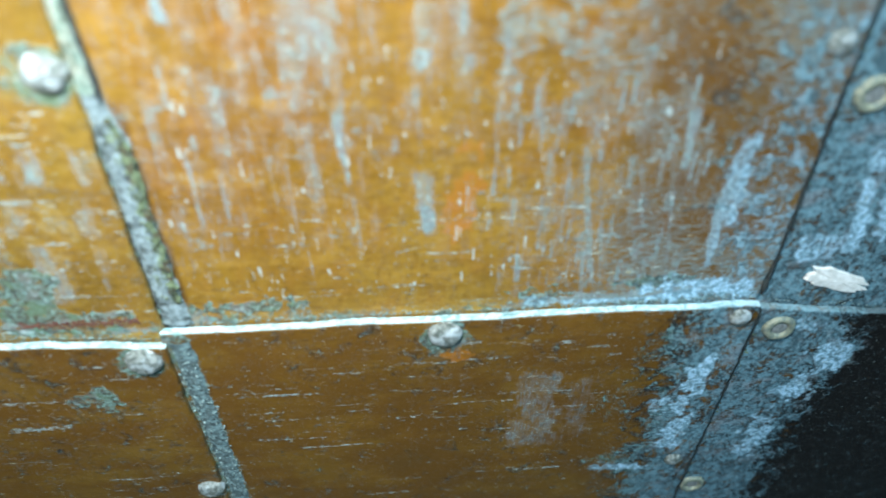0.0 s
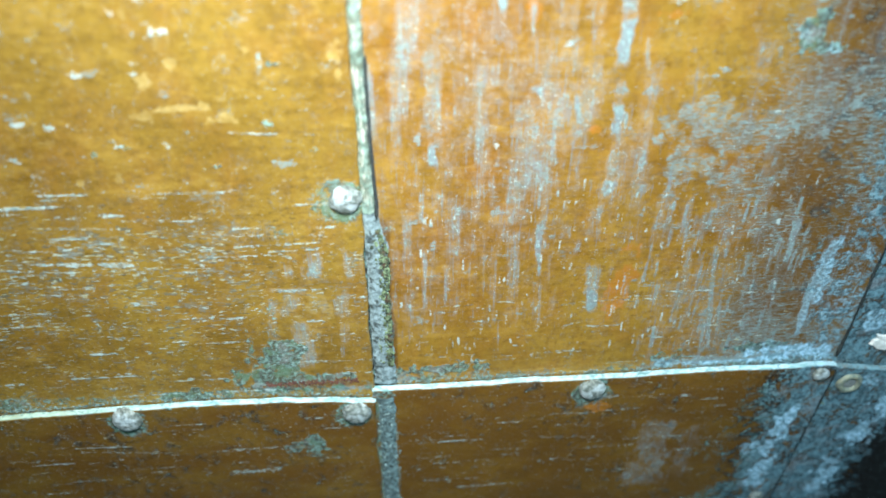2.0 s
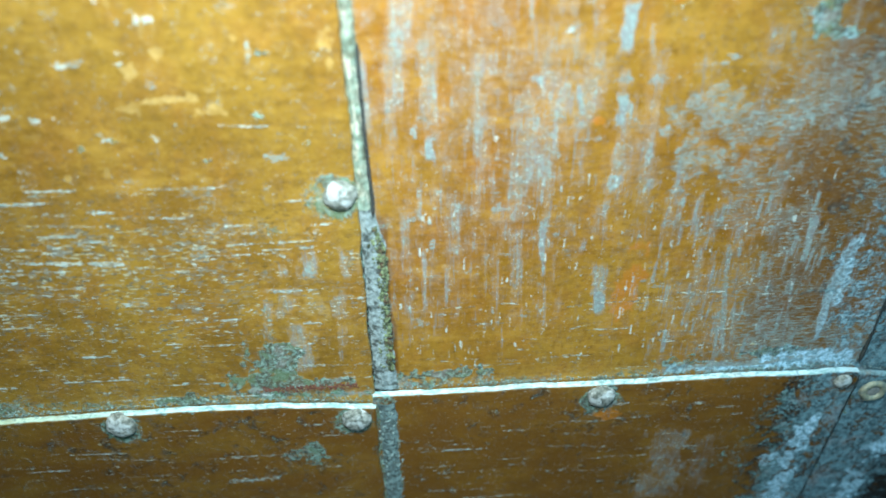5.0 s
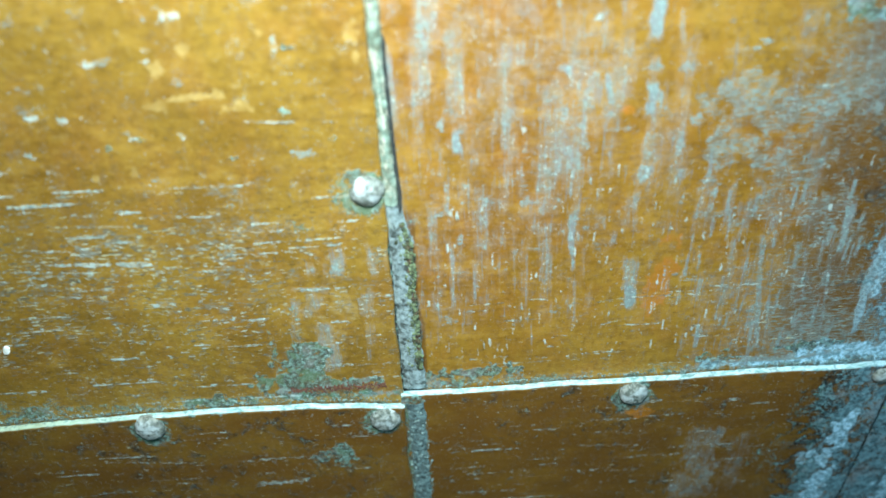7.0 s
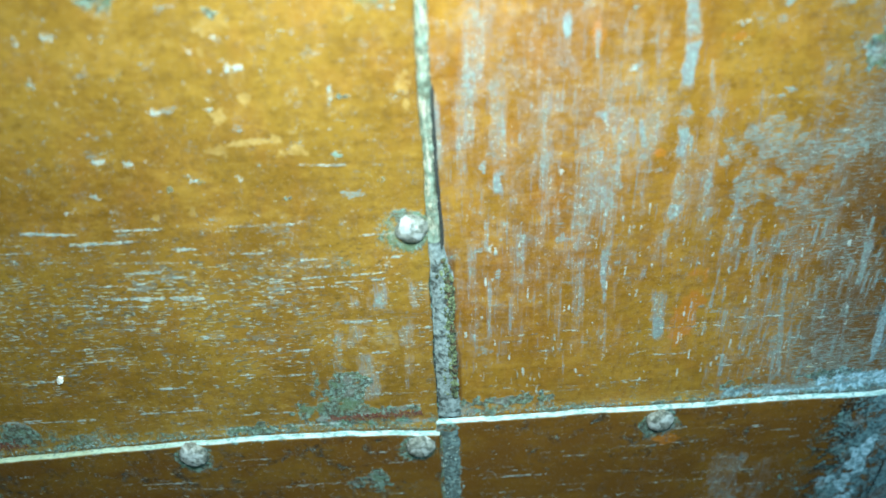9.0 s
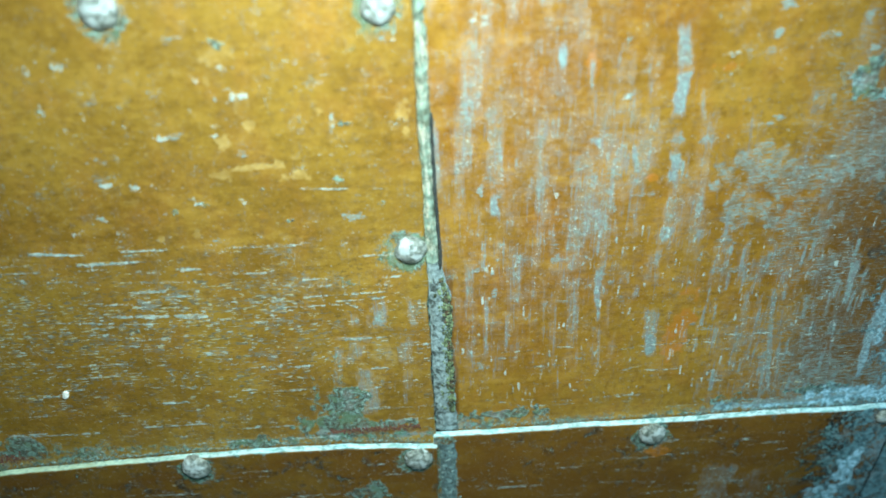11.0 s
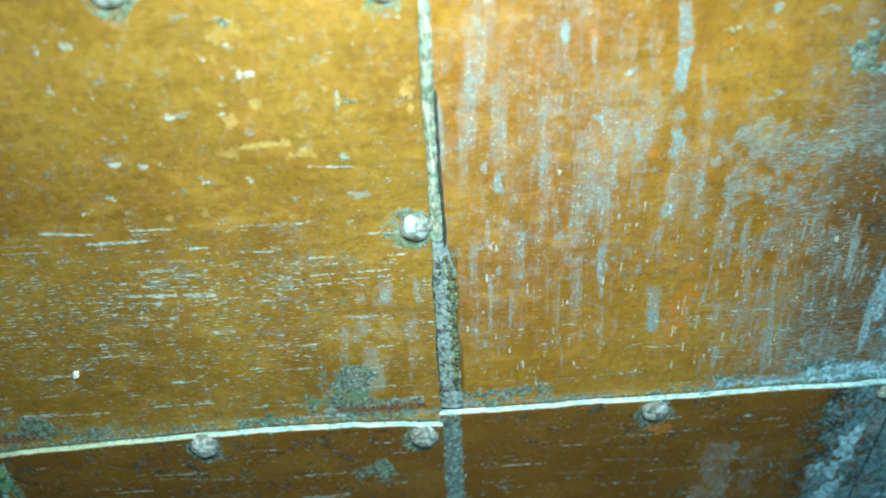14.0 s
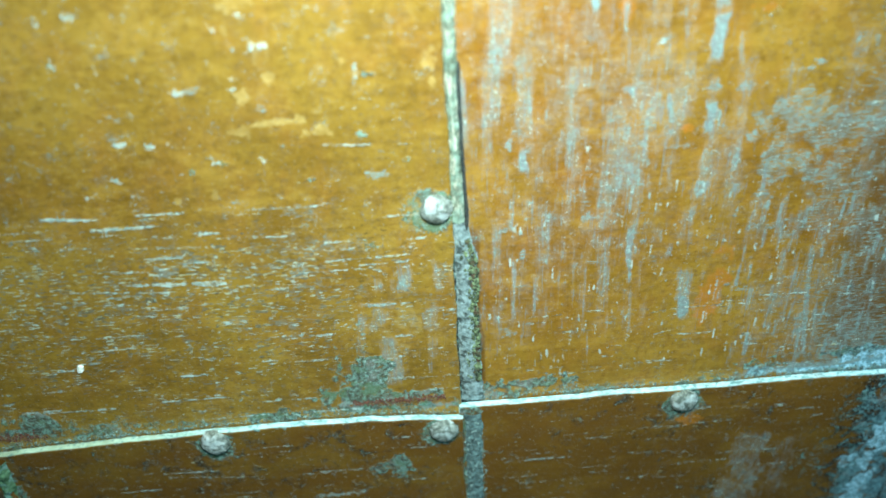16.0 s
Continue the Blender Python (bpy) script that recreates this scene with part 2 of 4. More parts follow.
SCALE = plain_material("pale_crust", (0.10, 0.15, 0.14), (0.33, 0.46, 0.44), 800, 0.9, 0.0, 0.0008, (0.05, 0.08, 0.07))
PAINT = plain_material("white_paint", (0.82, 0.82, 0.77), (0.62, 0.62, 0.56), 300, 0.6)
PLASTER = plain_material("grey_plaster", (0.16, 0.16, 0.16), (0.20, 0.20, 0.19), 3, 0.8, 0.0, 0.002)
BOARD = plain_material("dark_board", (0.05, 0.035, 0.02), (0.08, 0.055, 0.03), 40, 0.8)
CONCRETE = plain_material("grey_concrete", (0.11, 0.11, 0.105), (0.17, 0.165, 0.155), 5, 0.8, 0.0, 0.002)


def mesh_object(name, verts, faces, material, parent=None, label="", smooth=True):
    mesh = bpy.data.meshes.new(name)
    mesh.from_pydata([tuple(v) for v in verts], [], [tuple(f) for f in faces])
    mesh.materials.append(material)
    if smooth:
        mesh.polygons.foreach_set("use_smooth", [True] * len(mesh.polygons))
    mesh.update()
    ob = new(name, mesh)
    if parent:
        ob.parent = parent
    return tagged(ob, label=label)


def part(name, bm, material, parent, label=""):
    mesh = bpy.data.meshes.new(name)
    bmesh.ops.recalc_face_normals(bm, faces=bm.faces)
    for f in bm.faces:
        f.smooth = True
    bm.to_mesh(mesh)
    bm.free()
    mesh.materials.append(material)
    ob = new(name, mesh)
    ob.parent = parent
    return tagged(ob, label=label)


# ---- the hall that closes the place ----
def slab(name, low, high, material, label, category):
    bm = bmesh.new()
    bmesh.ops.create_cube(bm, size=1)
    bmesh.ops.scale(bm, vec=[b - a for a, b in zip(low, high)], verts=bm.verts)
    bmesh.ops.translate(bm, vec=[(a + b) / 2 for a, b in zip(low, high)], verts=bm.verts)
    mesh = bpy.data.meshes.new(name)
    bm.to_mesh(mesh)
    bm.free()
    mesh.materials.append(material)
    return tagged(new(name, mesh), label, category, kind="structure")


slab("floor", (-2.6, -3.2, -0.1), (2.9, 0.2, 0.0), CONCRETE, "plain grey concrete floor below the cladding", "floor")
slab("ceiling", (-2.6, -3.2, 3.0), (2.9, 0.2, 3.1), PLASTER, "plain grey ceiling", "ceiling")
slab("wall_south", (-2.6, -3.3, 0.0), (2.9, -3.2, 3.0), PLASTER, "plain grey plaster wall opposite the cladding", "wall")
slab("wall_west", (-2.7, -3.2, 0.0), (-2.6, 0.2, 3.0), PLASTER, "plain grey plaster side wall", "wall")
slab("wall_east", (2.9, -3.2, 0.0), (3.0, 0.2, 3.0), PLASTER, "plain grey plaster side wall", "wall")
slab("wall_north", (-2.6, 0.09, 0.0), (2.9, 0.2, 3.0), PLASTER, "grey plaster wall behind the copper cladding", "wall")


def cladding_board():
    """The board that carries the plates; below z = 1 its face falls back."""
    bm = bmesh.new()
    sides = [[bm.verts.new((x, y, z)) for y, z in ((0.0075, 1.97), (0.0075, 1.0), (0.0675, 0.0), (0.09, 0.0), (0.09, 1.97))] for x in (-1.22, 1.27)]
    for k in range(5):
        j = (k + 1) % 5
        bm.faces.new((sides[0][k], sides[0][j], sides[1][j], sides[1][k]))
    bm.faces.new(sides[0])
    bm.faces.new(sides[1])
    bmesh.ops.recalc_face_normals(bm, faces=bm.faces)
    mesh = bpy.data.meshes.new("copper_cladding")
    bm.to_mesh(mesh)
    bm.free()
    mesh.materials.append(BOARD)
    return tagged(new("copper_cladding", mesh), "wall cladding of riveted brown copper plates streaked with blue patina", "cladding")


cladding = cladding_board()

# ---- stains, in metres along and up the cladding ----
GRIDS = np.random.RandomState(4).rand(24, 64, 64)


def value_noise(x, z, size_x, size_z, seed):
    """Smooth noise from 0 to 1 with cells of that size."""
    g = GRIDS[seed % 24]
    a, b = x / size_x + 31.7 * seed, z / size_z + 17.3 * seed
    i, j = np.floor(a).astype(int), np.floor(b).astype(int)
    u, v = a - i, b - j
    u, v = u * u * (3 - 2 * u), v * v * (3 - 2 * v)
    i0, i1, j0, j1 = i % 64, (i + 1) % 64, j % 64, (j + 1) % 64
    return (g[i0, j0] * (1 - u) + g[i1, j0] * u) * (1 - v) + (g[i0, j1] * (1 - u) + g[i1, j1] * u) * v


def ease(v, low, high):
    v = np.clip((v - low) / (high - low), 0, 1)
    return v * v * (3 - 2 * v)


def streaks(x, z, rows, seed, blunt=0.004):
    """Runs from (x0, z0) to (x1, z1) of a width and a strength, with ragged sides."""
    out = np.zeros_like(x)
    for k, (x0, z0, x1, z1, width, strength) in enumerate(rows):
        width = max(width, 0.0012)
        pad = 2 * width + blunt
        near = (x > min(x0, x1) - pad) & (x < max(x0, x1) + pad) & (z > min(z0, z1) - pad) & (z < max(z0, z1) + pad)
        px, pz = x[near], z[near]
        dx, dz = x1 - x0, z1 - z0
        length = math.hypot(dx, dz)
        along = ((px - x0) * dx + (pz - z0) * dz) / length
        wob = (value_noise(px, pz, 0.004, 0.012, seed + k) - 0.5) * 0.9 + (value_noise(px, pz, 0.0015, 0.004, seed + k + 5) - 0.5) * 0.6
        across = np.abs((px - x0) * dz - (pz - z0) * dx) / length / (0.5 * width) + wob
        ends = ease(along, -blunt, blunt) * (1 - ease(along, length - blunt, length + blunt))
        out[near] = np.maximum(out[near], strength * (1 - ease(across, 0.55, 1.35)) * ends)
    return out


def blobs(x, z, rows, seed, ragged=0.8):
    """Patches round (x, z) of two radii and a strength, with ragged outlines."""
    out = np.zeros_like(x)
    for k, (x0, z0, rx, rz, strength) in enumerate(rows):
        rx, rz = max(rx, 0.0008), max(rz, 0.0008)
        near = (np.abs(x - x0) < 2.6 * rx) & (np.abs(z - z0) < 2.6 * rz)
        px, pz = x[near], z[near]
        size = max(0.0016, 0.5 * min(rx, rz))
        wob = (value_noise(px, pz, size * 1.6, size * 1.6, seed + k) - 0.5) + (value_noise(px, pz, size * 0.6, size * 0.6, seed + k + 3) - 0.5) * 0.6
        d = np.sqrt(((px - x0) / rx) ** 2 + ((pz - z0) / rz) ** 2) + wob * ragged
        out[near] = np.maximum(out[near], strength * (1 - ease(d, 0.6, 1.25)))
    return out


def scratches(count, x0, x1, z0, z1, seed):
    """Straight level scratches scattered over part of the cladding."""
    rng = random.Random(seed)
    rows = []
    for _ in range(count):
        x, z, run = rng.uniform(x0, x1), rng.uniform(z0, z1), 0.004 + 0.035 * rng.random() ** 2
        rows.append((x, z, x + run, z + rng.uniform(-0.012, 0.012) * run, rng.uniform(0.0008, 0.0016), rng.uniform(0.5, 1.0)))
    return rows


DRIPS = [
    (0.1061, 1.2217, 0.1077, 1.2024, 0.0049, 0.75), (0.1077, 1.2024, 0.1087, 1.1829, 0.0065, 1), (0.1088, 1.1766, 0.1098, 1.1674, 0.0053, 0.55), (0.1099, 1.1661, 0.1097, 1.1506, 0.0069, 0.95),
    (0.1099, 1.1455, 0.1105, 1.1339, 0.0061, 0.6), (0.1125, 1.1293, 0.1088, 1.1185, 0.0057, 0.8), (0.1089, 1.1175, 0.1097, 1.0967, 0.004, 0.6), (0.1094, 1.0806, 0.1106, 1.0603, 0.0073, 0.7),
    (0.1103, 1.064, 0.112, 1.0479, 0.0058, 1), (0.0689, 1.1692, 0.068, 1.1418, 0.0049, 0.5), (0.068, 1.1418, 0.0681, 1.1037, 0.0059, 0.62), (0.0681, 1.1037, 0.0729, 1.0585, 0.006, 0.55),
    (0.0795, 1.1379, 0.0802, 1.1122, 0.0026, 0.7), (0.081, 1.1074, 0.0833, 1.0719, 0.0043, 0.8), (0.0846, 1.0682, 0.0859, 1.0422, 0.002, 0.6), (0.0589, 1.2159, 0.0591, 1.2052, 0.0032, 0.95),
]
DRIPS_LOW = [
    (0.1169, 1.1958, 0.1195, 1.1796, 0.0023, 0.5), (0.1237, 1.1444, 0.1241, 1.1299, 0.0031, 0.65), (0.13, 1.1249, 0.1243, 1.1193, 0.0059, 0.7), (0.1374, 1.139, 0.1387, 1.1196, 0.0028, 0.65),
    (0.1364, 1.1167, 0.1391, 1.1007, 0.0043, 0.5), (0.0936, 1.2148, 0.0942, 1.2009, 0.0041, 0.5), (0.1558, 1.0876, 0.1602, 1.0499, 0.0056, 0.6), (0.1682, 1.0899, 0.1794, 1.0167, 0.0031, 0.7),
    (0.1717, 1.0488, 0.1766, 1.0088, 0.0021, 0.65), (0.1781, 1.0629, 0.1835, 1.0163, 0.0017, 0.6), (0.1547, 1.0669, 0.1583, 1.0349, 0.0026, 0.55), (0.1344, 1.0671, 0.1367, 1.0428, 0.0017, 0.55),
    (0.1906, 1.0793, 0.1989, 1.0268, 0.0023, 0.55), (0.2017, 1.0852, 0.2114, 1.0134, 0.0025, 0.55), (0.1659, 1.1863, 0.1598, 1.1988, 0.0022, 0.5), (0.1627, 1.0853, 0.1657, 1.0531, 0.0025, 0.5),
]
PATCHES = [
    (0.1495, 1.1528, 0.0166, 0.0131, 0.8), (0.1772, 1.1487, 0.0211, 0.0145, 0.8), (0.1491, 1.1361, 0.0144, 0.0102, 0.75), (0.1797, 1.1238, 0.022, 0.0125, 0.7),
    (0.174, 1.1041, 0.0197, 0.0133, 0.6), (0.1389, 1.1181, 0.006, 0.0031, 0.7), (0.1467, 1.1016, 0.0095, 0.003, 0.7), (0.198, 1.0955, 0.0144, 0.0207, 0.65),
    (0.1944, 1.1584, 0.0057, 0.0061, 0.8), (0.1674, 1.0603, 0.012, 0.019, 0.35), (0.2029, 1.0458, 0.0185, 0.028, 0.45), (0.1151, 1.1521, 0.0057, 0.0028, 0.5),
    (0.1283, 1.1491, 0.0036, 0.0023, 0.8), (0.0832, 1.156, 0.0046, 0.0039, 0.55), (0.0871, 1.1923, 0.0038, 0.0022, 0.8), (0.1444, 1.1442, 0.0042, 0.0026, 0.6),
]
SPECKS = [
    (-0.1361, 1.2179, 0.0026, 0.002, 0.8), (-0.1483, 1.2171, 0.0015, 0.0026, 0.7), (-0.1474, 1.2009, 0.0013, 0.0035, 0.8), (-0.132, 1.1974, 0.0009, 0.0038, 0.8),
    (-0.1408, 1.1912, 0.0013, 0.0019, 0.7), (-0.1178, 1.1915, 0.0014, 0.0014, 0.7), (-0.0814, 1.1905, 0.0023, 0.0015, 0.7), (-0.0829, 1.1857, 0.0037, 0.0012, 0.85),
    (-0.1043, 1.1858, 0.0027, 0.0015, 0.9), (-0.0694, 1.2024, 0.0036, 0.0021, 0.75), (-0.0849, 1.2098, 0.0018, 0.0023, 0.7), (-0.0742, 1.2148, 0.0031, 0.0018, 0.6),
    (-0.0345, 1.1918, 0.0009, 0.0044, 1), (-0.0364, 1.1748, 0.0019, 0.0008, 0.8), (-0.1319, 1.1656, 0.0038, 0.0016, 1), (-0.1203, 1.1641, 0.0028, 0.0016, 1),
]
SPECKS_MORE = [
    (-0.1119, 1.1642, 0.0033, 0.0011, 0.8), (-0.1553, 1.1658, 0.0037, 0.0008, 0.9), (-0.138, 1.1492, 0.0024, 0.0014, 0.9), (-0.0949, 1.1541, 0.0029, 0.0019, 0.8),
    (-0.0972, 1.1571, 0.0022, 0.0011, 0.9), (-0.0768, 1.1549, 0.0019, 0.0022, 0.8), (-0.0109, 1.2217, 0.0044, 0.0013, 0.7), (-0.1497, 1.1433, 0.0034, 0.0014, 0.7),
    (-0.131, 1.1418, 0.0029, 0.0014, 0.8), (0.0594, 1.1476, 0.002, 0.0017, 1), (0.1284, 1.2084, 0.0033, 0.0021, 1), (0.0859, 1.1924, 0.0019, 0.0015, 0.8),
    (0.039, 1.1874, 0.0033, 0.0017, 0.6), (0.2289, 1.0124, 0.0039, 0.0013, 0.6), (-0.0032, 1.1404, 0.0008, 0.0014, 0.5), (-0.0364, 1.1299, 0.0015, 0.0024, 0.6),
]
BARE = [
    (-0.0634, 1.1711, 0.0076, 0.0018, 1), (-0.0731, 1.1708, 0.0052, 0.0016, 0.9), (-0.0689, 1.1969, 0.0036, 0.0082, 0.45), (-0.0789, 1.1828, 0.0032, 0.0027, 0.8),
    (-0.0523, 1.1655, 0.0053, 0.0027, 0.9), (-0.0679, 1.1908, 0.0027, 0.0034, 0.8), (-0.0751, 1.2204, 0.0056, 0.0048, 0.6), (-0.1235, 1.157, 0.0048, 0.0022, 0.5),
    (-0.1446, 1.1272, 0.006, 0.0012, 0.7), (-0.0044, 1.1831, 0.0021, 0.003, 0.8), (-0.0058, 1.1936, 0.0037, 0.0058, 0.6), (0.1256, 1.0679, 0.0076, 0.0223, 0.8),
    (0.101, 1.1541, 0.0036, 0.0028, 1), (0.0711, 1.2072, 0.0028, 0.0061, 0.7), (0.1272, 1.2034, 0.0062, 0.0019, 0.7), (-0.0262, 1.0682, 0.0073, 0.0221, 0.5),
]
GREEN = [
    (-0.0425, 1.0319, 0.0112, 0.0145, 1), (-0.0559, 1.0171, 0.0186, 0.0108, 1), (-0.0324, 1.0095, 0.0275, 0.0059, 1), (-0.0973, 1.0056, 0.0211, 0.0047, 1),
    (-0.2205, 1.011, 0.0127, 0.0127, 1), (-0.0376, 0.9612, 0.0104, 0.0103, 0.85), (0.0386, 1.0135, 0.0247, 0.0042, 1), (-0.0749, 1.2233, 0.0039, 0.0022, 0.9),
    (-0.0298, 1.1885, 0.0026, 0.0015, 0.9), (-0.0344, 1.1633, 0.0022, 0.0027, 0.6), (-0.106, 1.1511, 0.0017, 0.0017, 0.8), (-0.0585, 1.1435, 0.0025, 0.0011, 0.7),
    (-0.095, 1.1536, 0.0034, 0.0022, 0.7), (-0.0245, 1.2192, 0.0031, 0.0022, 0.5), (-0.2465, 0.962, 0.006, 0.02, 0.8), (-0.0174, 1.1501, 0.002, 0.0014, 0.5),
]
GREEN_RIGHT = [
    (0.238, 0.958, 0.007, 0.018, 1), (0.24, 0.908, 0.01, 0.021, 1), (0.292, 0.961, 0.02, 0.028, 0.9), (0.28, 0.913, 0.016, 0.038, 0.9),
    (0.267, 1.031, 0.015, 0.013, 0.9), (0.267, 1.084, 0.009, 0.015, 0.8), (0.205, 0.939, 0.015, 0.018, 0.5), (0.212, 0.879, 0.015, 0.017, 0.7),
    (0.274, 0.867, 0.02, 0.022, 0.8), (0.28, 1.049, 0.014, 0.022, 0.6), (0.245, 1.072, 0.014, 0.023, 0.5), (0.223, 1.084, 0.008, 0.019, 0.5),
]
# near-black patches, most of them at the lower right
DARK = [
    (0.334, 0.898, 0.036, 0.078, 1), (0.324, 0.971, 0.02, 0.023, 0.9), (0.299, 1.029, 0.015, 0.019, 0.7), (0.326, 0.867, 0.041, 0.043, 1),
    (0.235, 1.133, 0.011, 0.012, 0.4), (0.212, 0.98, 0.016, 0.019, 0.35), (0.246, 1.115, 0.01, 0.016, 0.4),
]
WASHES = [
    (0.162, 0.964, 0.164, 0.895, 0.026, 0.5), (0.186, 0.958, 0.184, 0.903, 0.014, 0.4), (0.225, 1.073, 0.227, 1.024, 0.004, 0.9),
    (0.205, 1.103, 0.207, 1.074, 0.005, 0.8), (0.229, 1.091, 0.228, 1.046, 0.009, 0.7), (0.283, 1.068, 0.288, 1.027, 0.007, 0.9),
    (0.222, 1.008, 0.17, 1.007, 0.003, 0.6),
    (0.218, 1.015, 0.242, 1.015, 0.006, 0.9),
]
LINES = [
    (-0.0516, 1.1595, -0.0302, 1.158, 0.0012, 1), (-0.063, 1.1601, -0.057, 1.1596, 0.0009, 0.8), (-0.0265, 1.1578, -0.0155, 1.1572, 0.0009, 0.7), (-0.1754, 1.1338, -0.1509, 1.1316, 0.0016, 1),
    (-0.1577, 1.1875, -0.1483, 1.1868, 0.0009, 0.6), (-0.1129, 1.1213, -0.1014, 1.1206, 0.0016, 1), (-0.1309, 1.1214, -0.1216, 1.1205, 0.0019, 0.8), (-0.1499, 1.0964, -0.1036, 1.0934, 0.0024, 1),
    (-0.1772, 1.0943, -0.13, 1.0904, 0.0013, 0.9), (-0.1718, 1.1182, -0.1491, 1.1167, 0.0013, 0.8), (-0.1415, 1.1161, -0.103, 1.1135, 0.0013, 0.7), (-0.0983, 1.134, -0.0905, 1.1327, 0.0013, 0.7),
    (-0.0709, 1.131, -0.0556, 1.1306, 0.0013, 0.7), (-0.0943, 1.1292, -0.0816, 1.1287, 0.0013, 0.7), (-0.1629, 0.9666, -0.1157, 0.962, 0.0012, 0.8), (-0.0963, 0.9615, -0.064, 0.9594, 0.0012, 0.8),
]
LINES_RIGHT = [
    (0.0986, 1.0393, 0.1051, 1.0414, 0.0015, 1), (0.1051, 1.0414, 0.1122, 1.0418, 0.0011, 1), (0.1231, 1.0353, 0.1268, 1.0345, 0.0011, 0.7), (0.166, 1.16, 0.1832, 1.1595, 0.0025, 0.9),
    (0.0971, 1.0172, 0.1064, 1.0158, 0.0011, 0.7), (0.1151, 1.0234, 0.1289, 1.0228, 0.0011, 0.4), (0.0951, 0.9762, 0.123, 0.9747, 0.0016, 0.6), (0.0917, 0.954, 0.1325, 0.9504, 0.0013, 0.7),
    (0.102, 0.9287, 0.13, 0.9272, 0.0017, 0.6), (0.0545, 0.9748, 0.0691, 0.9744, 0.0012, 0.6), (0.1142, 0.9649, 0.1009, 0.9651, 0.0021, 0.5), (0.0481, 0.958, 0.0681, 0.9565, 0.0012, 0.5),
    (0.0311, 0.9336, 0.0482, 0.9335, 0.0017, 0.5), (0.0828, 0.9919, 0.0941, 0.9901, 0.0012, 0.5), (0.1001, 0.9311, 0.114, 0.9304, 0.0013, 0.6), (0.0621, 0.9284, 0.0795, 0.9272, 0.0013, 0.6),
]
DRIPS_LEFT = [
    (0.0315, 1.1921, 0.0334, 1.1516, 0.007, 0.58), (0.0323, 1.1495, 0.0325, 1.1374, 0.004, 0.95), (0.0354, 1.1268, 0.0346, 1.1146, 0.0052, 0.5), (0.0269, 1.1245, 0.0266, 1.1074, 0.0024, 0.65),
    (0.0281, 1.0942, 0.0278, 1.0574, 0.0022, 0.7), (0.0384, 1.0831, 0.038, 1.0564, 0.0022, 0.6), (0.0576, 1.1853, 0.0573, 1.1713, 0.0043, 0.55), (0.0542, 1.1623, 0.0576, 1.1469, 0.0074, 0.45),
    (0.0583, 1.1353, 0.0586, 1.1141, 0.0026, 0.5), (0.0616, 1.101, 0.0627, 1.0426, 0.0019, 0.5), (0.0562, 1.0899, 0.0565, 1.0655, 0.0025, 0.55), (0.071, 1.2095, 0.0716, 1.1942, 0.0032, 0.75),
    (0.0743, 1.1753, 0.077, 1.1683, 0.0048, 0.95), (0.0909, 1.1714, 0.0943, 1.1551, 0.0037, 0.8), (0.0345, 1.2164, 0.0345, 1.1956, 0.0058, 0.4), (0.0504, 1.2063, 0.0509, 1.1821, 0.0078, 0.4),
]
DRIPS_FINE = [
    (0.0218, 1.0948, 0.0197, 1.0333, 0.0011, 0.5), (0.0438, 1.1026, 0.0437, 1.0464, 0.0011, 0.5), (0.0493, 1.0923, 0.0496, 1.0608, 0.0011, 0.5), (0.074, 1.0584, 0.0752, 1.0432, 0.0012, 0.6),
    (0.0317, 1.0476, 0.0317, 1.038, 0.0018, 0.6), (0.065, 1.0443, 0.0658, 1.0225, 0.0015, 0.7), (0.0415, 1.0896, 0.0416, 1.0688, 0.0014, 0.6), (0.0948, 1.1046, 0.0971, 1.0946, 0.0022, 0.6),
    (0.1148, 1.167, 0.1161, 1.1507, 0.0022, 0.4), (0.1243, 1.1663, 0.1257, 1.1471, 0.0022, 0.4), (0.0216, 1.1792, 0.0213, 1.147, 0.0014, 0.4), (0.0878, 1.1416, 0.0889, 1.1328, 0.0023, 0.6),
    (0.0479, 1.115, 0.0487, 1.0989, 0.0013, 0.5), (0.0875, 1.0888, 0.0894, 1.0642, 0.0014, 0.45), (0.1024, 1.0974, 0.0998, 1.0843, 0.0025, 0.5), (0.1176, 1.0894, 0.1194, 1.0685, 0.0017, 0.35),
]
HAZE = [
    (-0.0641, 1.1107, 0.0183, 0.007, 0.5), (-0.0429, 1.1104, 0.0105, 0.0057, 0.45), (-0.1311, 1.1016, 0.0042, 0.0039, 0.9), (-0.0707, 1.096, 0.0048, 0.003, 0.75),
    (-0.1125, 1.107, 0.0156, 0.0038, 0.4), (-0.1566, 1.1174, 0.0177, 0.0037, 0.35), (-0.1018, 1.0702, 0.0055, 0.0028, 0.6), (-0.0654, 1.0702, 0.0083, 0.005, 0.35),
    (-0.134, 1.0752, 0.0054, 0.0035, 0.55), (-0.0205, 1.0676, 0.0084, 0.0146, 0.35), (-0.0307, 1.1441, 0.0042, 0.0026, 0.95), (-0.0989, 1.1871, 0.0041, 0.0017, 0.85),
    (-0.0794, 1.2012, 0.0013, 0.0016, 0.9), (-0.073, 1.1773, 0.0019, 0.002, 0.8), (-0.0463, 1.2151, 0.0013, 0.0016, 0.7), (-0.0399, 1.2062, 0.0045, 0.0014, 0.6),
]
